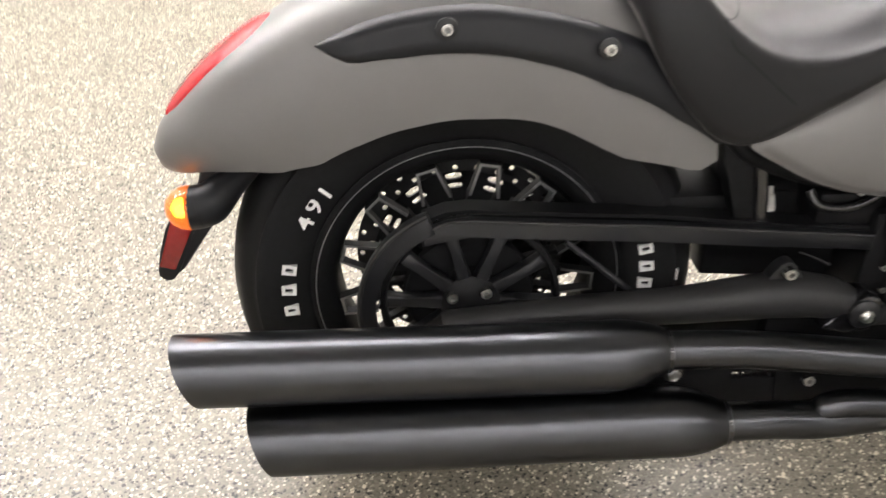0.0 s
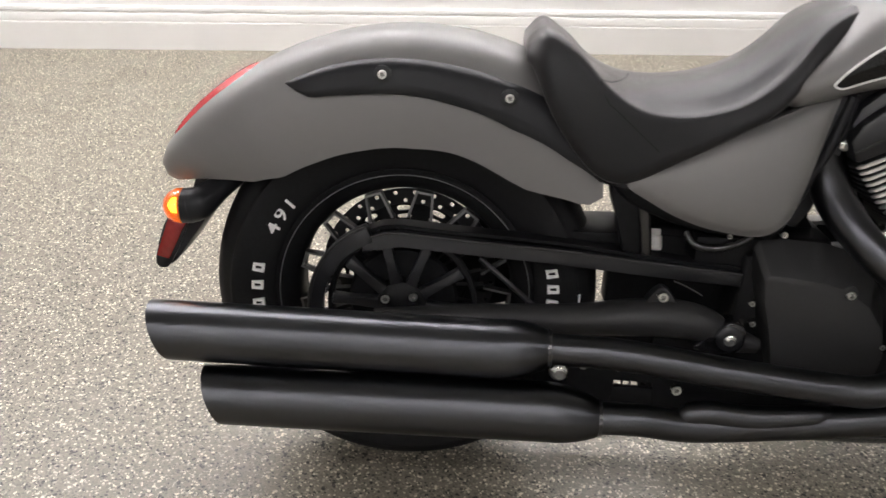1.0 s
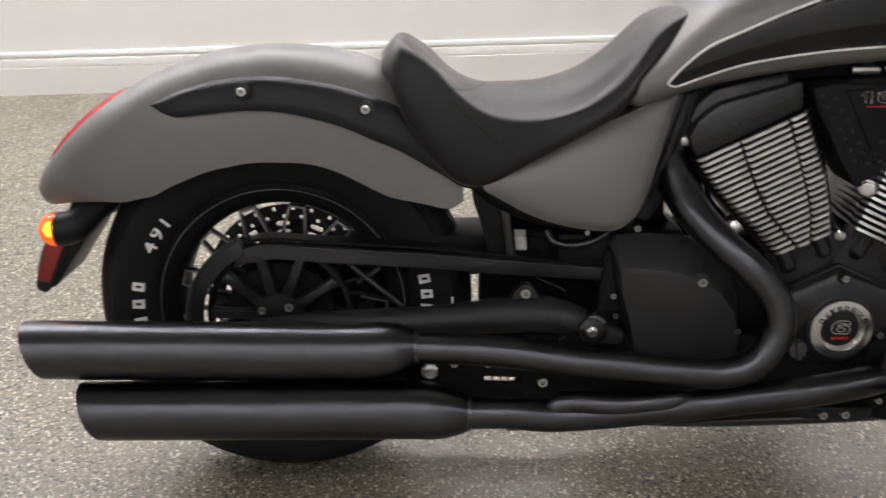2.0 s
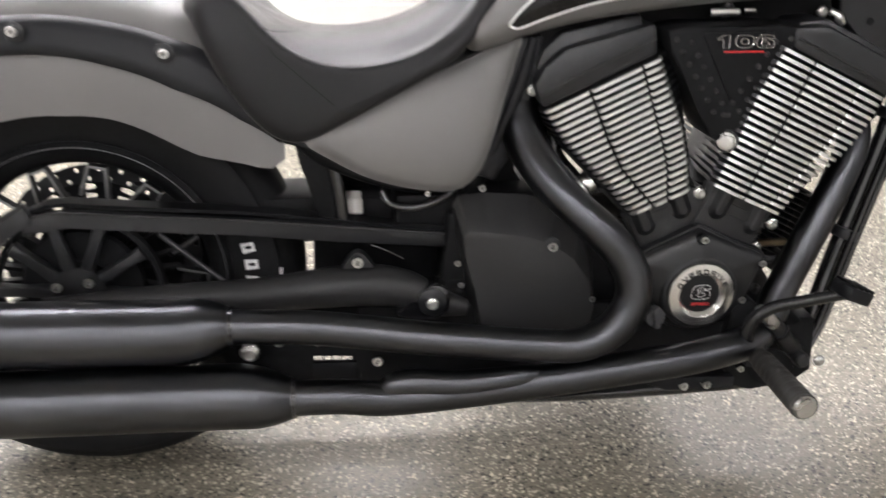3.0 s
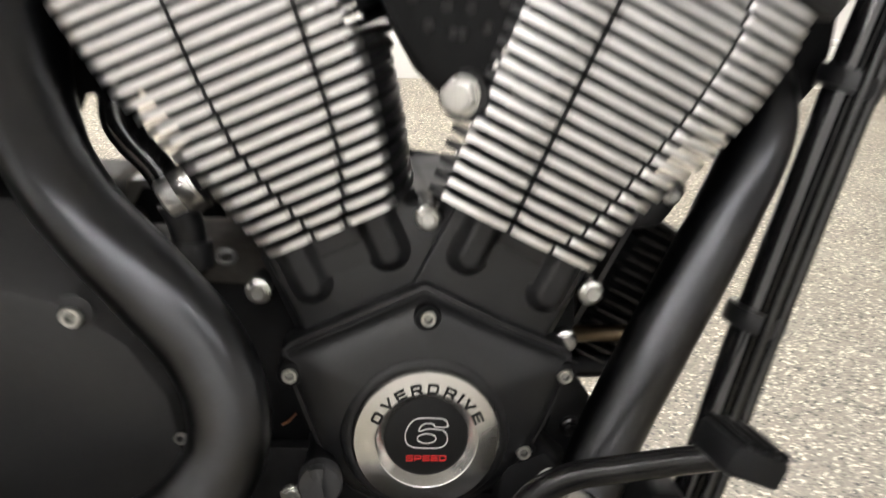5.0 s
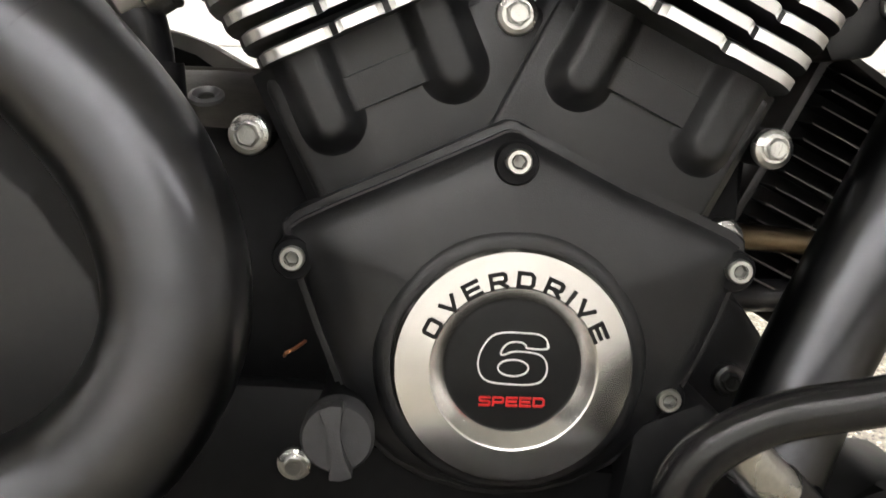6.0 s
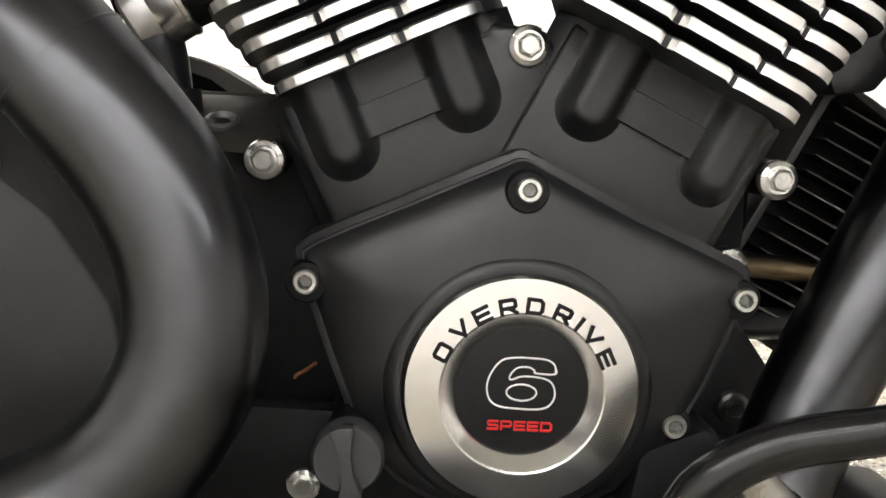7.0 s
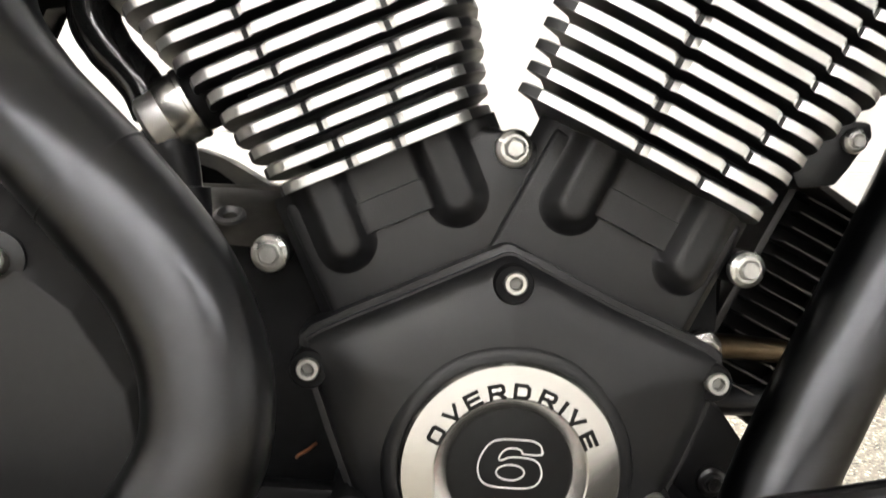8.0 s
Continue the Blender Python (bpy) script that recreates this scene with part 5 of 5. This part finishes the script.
    part("rubber_boot", lathe([(0.0, 0.0085), (0.0165, 0.0085), (0.0172, 0.016), (0.0160, 0.040), (0.0, 0.040)], 28), RUBBER, sleeve, "black rubber boot")
    part("breather_elbow", tube([(0.713, -0.085, 0.398), (0.712, -0.085, 0.420), (0.708, -0.087, 0.438), (0.701, -0.087, 0.449)], [0.0118, 0.0118, 0.0128, 0.0120], 18), BLACK, case, "black elbow below the collar")
    part("elbow_foot", lathe([(0.0, 0.0), (0.0150, 0.0), (0.0150, -0.006), (0.0140, -0.018), (0.0, -0.018)], 24), BLACK, case, "", spot(0.714, -0.085, 0.402, 0, -90))
    part("breather_hose", tube([(0.699, -0.086, 0.455), (0.6925, -0.083, 0.468), (0.6830, -0.080, 0.478), (0.6725, -0.077, 0.489), (0.664, -0.072, 0.506), (0.665, -0.065, 0.545)], [0.0105, 0.0112, 0.0112, 0.0120, 0.0135, 0.014], 18), HOSE, case, "black hose")
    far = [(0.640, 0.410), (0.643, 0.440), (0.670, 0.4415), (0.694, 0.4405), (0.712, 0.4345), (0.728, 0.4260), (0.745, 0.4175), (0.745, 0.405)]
    part("far_cover", prism(far, 0.060, 0.028, 0.0015), PALE_CAST, case, "pale edge of the cover across the engine")
    part("far_recess", prism([(0.640, 0.405), (0.655, 0.4345), (0.690, 0.4325), (0.708, 0.4270), (0.720, 0.4190), (0.722, 0.405)], 0.030, 0.0255, 0.001), DARK, case)
    # the ledge's colour holds dust and also the lit look of its top
    ledge = bmesh.new()
    rows = []
    for k in range(13):
        f = k / 12
        y, z = -0.018 - 0.078 * f, 0.4185 - 0.004 * f - 0.022 * f * f
        rows.append([ledge.verts.new((0.690 + 0.082 * i / 8, y, z - 0.0015 * abs(i - 4) / 4)) for i in range(9)])
    skin(ledge, rows)
    bmesh.ops.solidify(ledge, geom=ledge.faces[:], thickness=0.004)
    part("case_shelf", ledge, DUSTY_CASE, case, "dusty sloping ledge of the case, coloured paler for its lit top", sharp=60)
    part("shelf_lip", prism([(0.690, 0.4080), (0.772, 0.4088), (0.772, 0.4205), (0.690, 0.4195)], -0.012, -0.020, 0.001), DUSTY, case, "dusty grey lip behind the ledge")
    part("drain_plug", lathe([(0.004, 0.0), (0.0085, 0.0), (0.0085, -0.002), (0.0065, -0.003), (0.004, -0.001)], 20), SPOKE_EDGE, case, "", spot(0.736, -0.074, 0.4045, 0, -62))


engine_case()


def cooler():
    m = spot(1.0235, 0.02, 0.397, 25)
    box = part("oil_cooler", block(-0.001, 0.051, 0.095, -0.050, -0.085, 0.046, 0.001), DARK, bike, "black finned oil cooler between the down tubes", m)
    for k in range(14):
        z = -0.080 + 0.0093 * k
        outline = [(0.010, z - 0.0004), (0.048, z - 0.0006), (0.048, z + 0.0006), (0.010, z + 0.0004)]
        part("cooler_fin", prism(outline, -0.049, -0.0712, 0), DARK, box)
        part("fin_edge", prism(outline, -0.0712, -0.0724, 0), FIN_EDGE, box)
    side = [(-0.0045, -0.090), (-0.0005, -0.090), (-0.0005, 0.040), (0.0020, 0.0455), (0.0070, 0.0480), (0.0070, 0.0520), (0.0005, 0.0505), (-0.0040, 0.044)]
    part("cooler_frame", prism(side, 0.10, -0.076, 0.0008), COOLER, box)
    part("cooler_frame", prism([(0.048, -0.088), (0.052, -0.088), (0.052, 0.042), (0.048, 0.042)], 0.10, -0.078, 0.0015), COOLER, box)
    part("cooler_frame", prism([(0.0072, 0.0475), (0.049, 0.0435), (0.052, 0.0420), (0.052, 0.0475), (0.0072, 0.0520)], 0.10, -0.075, 0.001), COOLER, box)
    part("cooler_tab", prism([(-0.0085, -0.052), (-0.0048, -0.050), (-0.0048, -0.012), (-0.0085, -0.020)], -0.060, -0.086, 0.001), COOLER, box)
    part("oil_line", tube([(0.985, -0.070, 0.348), (1.01, -0.062, 0.346), (1.05, -0.05, 0.342)], 0.0068, 14), BRONZE, box.parent, "tarnished metal oil line")
    part("oil_line", tube([(0.985, -0.045, 0.314), (1.02, -0.045, 0.312), (1.07, -0.045, 0.316)], 0.009, 12), BLACK, box.parent, "black oil line")


cooler()
mount = part("engine_mount", prism([(1.026, 0.442), (1.040, 0.467), (1.046, 0.4715), (1.066, 0.4705), (1.0675, 0.4625), (1.056, 0.447), (1.050, 0.437), (1.030, 0.434)], -0.050, -0.083, 0.0025), CASE, bike, "black engine mount ahead of the front cylinder")
hex_bolt(mount, 1.0565, -0.086, 0.4605, 0.72, 12)


# ---- foot controls ----
def foot_controls():
    plate = prism([(0.945, 0.140), (0.925, 0.20), (0.935, 0.272), (0.965, 0.285), (0.99, 0.262), (1.020, 0.225), (1.048, 0.252), (1.072, 0.250), (1.078, 0.160), (1.045, 0.136), (0.98, 0.128)], -0.085, -0.140, 0.006)
    mount = part("peg_mount", plate, DARK, bike, "black foot control mount on the frame")
    part("mount_arm", prism([(0.78, 0.165), (0.95, 0.160), (0.95, 0.140), (0.84, 0.140)], -0.10, -0.150, 0.004), PLASTIC, mount)
    socket_bolt(mount, 0.867, -0.152, 0.150, 1.15)
    socket_bolt(mount, 0.902, -0.154, 0.152, 1.15)
    socket_bolt(mount, 0.955, -0.152, 0.175, 0.9)
    part("mount_knob", lathe([(0.0, 0.02), (0.012, 0.02), (0.012, -0.012), (0.009, -0.015), (0.0, -0.015)], 18), BLACK, mount, "", spot(1.052, -0.145, 0.185))
    part("heel_disc", lathe([(0.0, 0.003), (0.034, 0.003), (0.034, -0.001), (0.0, -0.002)], 32), DARK, mount, "", spot(0.992, -0.172, 0.185, 0, 12, -24))
    peg = tube([(0.958, -0.185, 0.218), (0.955, -0.24, 0.222), (0.949, -0.30, 0.227), (0.944, -0.365, 0.232)], [0.0140, 0.0162, 0.0172, 0.0180], 28, 14)
    ob = part("foot_peg", peg, PEG_RUBBER, bike, "black ribbed rubber foot peg with a bright end cap")
    for k in range(9):
        f = k / 8
        part("peg_rib", PEG_RIB, None, ob, "", spot(0.9560 - 0.0115 * f, -0.222 - 0.136 * f, 0.2205 + 0.0110 * f) @ Matrix.Diagonal((0.93 + 0.07 * f, 1, 0.93 + 0.07 * f, 1)))
    part("peg_cap", lathe([(0.0, 0.004), (0.0150, 0.004), (0.0162, -0.001), (0.0135, -0.005), (0.0, -0.006)], 28), ZINC, ob, "bright metal end cap", spot(0.944, -0.366, 0.232))
    part("peg_clevis", block(0.942, 0.974, -0.145, -0.195, 0.198, 0.236, 0.005), BLACK, ob)
    pts = [(0.946, -0.190, 0.222), (0.937, -0.196, 0.254), (0.943, -0.200, 0.281), (0.966, -0.205, 0.300), (1.000, -0.215, 0.312), (1.030, -0.228, 0.324), (1.052, -0.24, 0.333)]
    pedal = part("brake_pedal", tube(pts, [0.0108, 0.0108, 0.0102, 0.0098, 0.0094, 0.0092, 0.0085], 16, 8, flat=0.9), PEDAL, bike, "gloss black brake pedal with a ribbed pad")
    m = spot(1.058, -0.243, 0.338, 22, 0, 8)
    part("pedal_pad", block(-0.020, 0.020, 0.022, -0.022, -0.011, 0.009, 0.004), PLASTIC, pedal, "ribbed black pad", m)
    for k in range(4):
        part("pad_rib", block(-0.017 + 0.010 * k, -0.013 + 0.010 * k, 0.021, -0.0215, 0.008, 0.0125, 0.001), RUBBER, pedal, "", m)
    rod = part("push_rod", tube([(0.984, -0.176, 0.262), (1.006, -0.160, 0.238), (1.034, -0.140, 0.208), (1.072, -0.120, 0.182)], [0.0115, 0.0135, 0.0135, 0.010], 20), BLACK, pedal, "black brake cylinder behind the pedal")
    part("pivot_pin", tube([(0.9555, -0.191, 0.2900), (0.9660, -0.186, 0.2790), (0.9850, -0.177, 0.2610)], [0.0098, 0.0102, 0.0102], 20), ZINC, pedal, "bright round pivot pin")
    part("rod_boot", tube([(1.000, -0.165, 0.2450), (1.005, -0.162, 0.2395)], 0.0150, 20, 2), RUBBER, rod)
    hex_bolt(mount, 1.084, -0.150, 0.180, 0.95, 8)


PEG_RIB = mesh_of("peg_rib", lathe([(0.0165, 0.0072), (0.0182, 0.0040), (0.0187, 0.0), (0.0182, -0.0040), (0.0165, -0.0072)], 24), PEG_RUBBER, 60)
foot_controls()


# ---- brackets between the exhaust pipes ----
def exhaust_bracket():
    plate = part("exhaust_bracket", prism([(0.175, 0.272), (0.50, 0.264), (0.62, 0.250), (0.60, 0.200), (0.372, 0.190), (0.370, 0.244), (0.308, 0.247), (0.306, 0.190), (0.20, 0.200)], -0.170, -0.185, 0.002), DARK, bike, "black exhaust bracket between the pipes")
    part("slot_strip", prism([(0.300, 0.2330), (0.380, 0.2295), (0.380, 0.190), (0.300, 0.190)], -0.172, -0.183, 0.001), DARK, plate)
    hex_bolt(plate, 0.224, -0.205, 0.264, 1.5, 14, "bright bracket nut")
    socket_bolt(plate, 0.398, -0.212, 0.248, 1.3, 0, "dark bolt")
    hex_bolt(plate, 0.262, -0.188, 0.268, 0.7)
    hex_bolt(plate, 0.315, -0.188, 0.266, 0.6)
    for k in range(4):
        part("slot_tooth", block(0.3215 + 0.0125 * k, 0.3235 + 0.0125 * k, -0.174, -0.186, 0.236, 0.246, 0.0005), DARK, plate)


exhaust_bracket()
part("inner_guard", prism([(0.20, 0.240), (0.34, 0.235), (0.40, 0.26), (0.54, 0.25), (0.54, 0.320), (0.20, 0.315)], -0.100, -0.106, 0.001), DARK, bike, "black inner guard behind the upper pipe")
part("lower_plate", prism([(0.375, 0.290), (0.80, 0.280), (0.82, 0.250), (0.95, 0.245), (0.95, 0.150), (0.80, 0.130), (0.52, 0.118), (0.350, 0.112)], -0.11, -0.125, 0.003), DARK, bike, "black lower frame plate behind the pipes")


# ---- front end ----
def front_end():
    steer = Matrix.Translation((1.650, 0.0, 0.325)) @ Matrix.Rotation(radians(16), 4, "Z")
    rim = lathe([(0.205, -0.055), (0.192, -0.058), (0.178, -0.028), (0.176, 0.0), (0.178, 0.028), (0.192, 0.058), (0.205, 0.055), (0.200, 0.0), (0.205, -0.055)], 60)
    lathe([(0.0, -0.060), (0.035, -0.060), (0.040, 0.0), (0.035, 0.060), (0.0, 0.060)], 24, rim)
    wheel = part("front_wheel", rim, GLOSS, bike, "gloss black front wheel", steer)
    part("tyre", tyre_mesh(0.330, 0.065, 0.196), RUBBER, wheel, "black rubber tyre with a zigzag tread")
    spoke = mesh_of("spoke", spoke_frame(), [DARK, SPOKE_EDGE], 30)
    for k in range(9):
        part("spoke", spoke, None, wheel, "", Matrix.Rotation(radians(40 * k), 4, "Y") @ Matrix.Translation((0, 0.03, 0)))
    # tread blocks between the grooves
    tread = bmesh.new()
    p = wheel_profile(0.330, 0.065, 0.196)
    arc = [(y, r) for r, y in p[4:]] + [(-y, r) for r, y in p[4:-1][::-1]]
    arc.sort()
    rows, cols = 56, (-0.054, -0.034, -0.012, 0.012, 0.034, 0.054)
    for k in range(rows):
        for j in range(len(cols) - 1):
            shift = (0.5 if j % 2 else 0.0)
            a0 = math.tau * (k + shift + 0.07) / rows
            a1 = math.tau * (k + shift + 0.93) / rows
            zig = 0.0065 * (1 if (k % 2) else -1)
            y0, y1 = cols[j] + 0.0018 + zig, cols[j + 1] - 0.0018 + zig
            vs = []
            for lift in (-0.002, 0.0035):
                for a, y in ((a0, y0), (a0, y1), (a1, y1), (a1, y0)):
                    r = float(np.interp(y, [q[0] for q in arc], [q[1] for q in arc])) + lift
                    vs.append(tread.verts.new((r * math.cos(a), y, r * math.sin(a))))
            for q in ((4, 5, 6, 7), (0, 4, 7, 3), (1, 2, 6, 5), (0, 1, 5, 4), (3, 7, 6, 2)):
                tread.faces.new([vs[i] for i in q])
    tagged(part("tread", tread, TREAD, wheel), "worn rubber tread blocks", kind="stuff")
    fender = bmesh.new()
    outer, inner = [], []
    for k in range(61):
        a = 166 - 120 * k / 60
        for rings, thin in ((outer, 0.0), (inner, 0.004)):
            ring = []
            for j in range(25):
                f = math.pi * (j / 24 - 0.5)
                s, c = math.sin(f), max(0, math.cos(f))
                top = between(((166, 0.364), (150, 0.367), (120, 0.370), (46, 0.368)), a)
                low = between(((166, 0.300), (140, 0.290), (46, 0.285)), a)
                r = low + (top - thin - low) * c**0.6
                ring.append(fender.verts.new((r * math.cos(radians(a)), (0.090 - thin) * math.copysign(abs(s) ** 0.7, s), r * math.sin(radians(a)))))
            rings.append(ring)
    skin(fender, outer), skin(fender, inner)
    for i in range(60):
        for e in (0, -1):
            fender.faces.new((outer[i][e], outer[i + 1][e], inner[i + 1][e], inner[i][e]))
    for e in (0, -1):
        for j in range(24):
            fender.faces.new((outer[e][j], outer[e][j + 1], inner[e][j + 1], inner[e][j]))
    part("front_fender", fender, GREY, bike, "matt titanium grey front fender over the front tyre", steer)
    for s in (-1, 1):
        y = 0.108 * s + 0.005
        ahead = 0.0 if s > 0 else 0.02
        fork = part("fork_leg", tube([(1.352 + ahead, y, 0.562), (1.44 + ahead, y, 0.42), (1.530 + ahead, y, 0.275)], [0.026, 0.026, 0.026], 24, 6), GLOSS, bike, "black fork leg with a chrome upper tube")
        part("fork_tube", tube([(1.25 + ahead, y, 0.76), (1.30 + ahead, y, 0.66), (1.358 + ahead, y, 0.555)], 0.0195, 20, 6), CHROME, fork, "chrome fork tube")
        part("dust_seal", lathe([(0.0195, -0.006), (0.028, -0.006), (0.028, 0.006), (0.0195, 0.006)], 24), GLOSS, fork, "", spot(1.351 + ahead, y, 0.564) @ Matrix.Rotation(radians(-31.5), 4, "Y") @ Matrix.Rotation(radians(90), 4, "X"))
    part("fork_clamp", prism(smooth_poly([(1.24, 0.70), (1.35, 0.70), (1.36, 0.74), (1.33, 0.78), (1.22, 0.78)], 2), 0.15, -0.15, 0.006), BLACK, bike, "black lower fork clamp")
    part("cable", tube([(1.235, 0.0, 0.68), (1.248, 0.0, 0.59), (1.272, 0.0, 0.50), (1.320, 0.0, 0.415), (1.37, 0.0, 0.385)], 0.0035, 8), HOSE, bike, "thin cable looping down to the front wheel")


front_end()
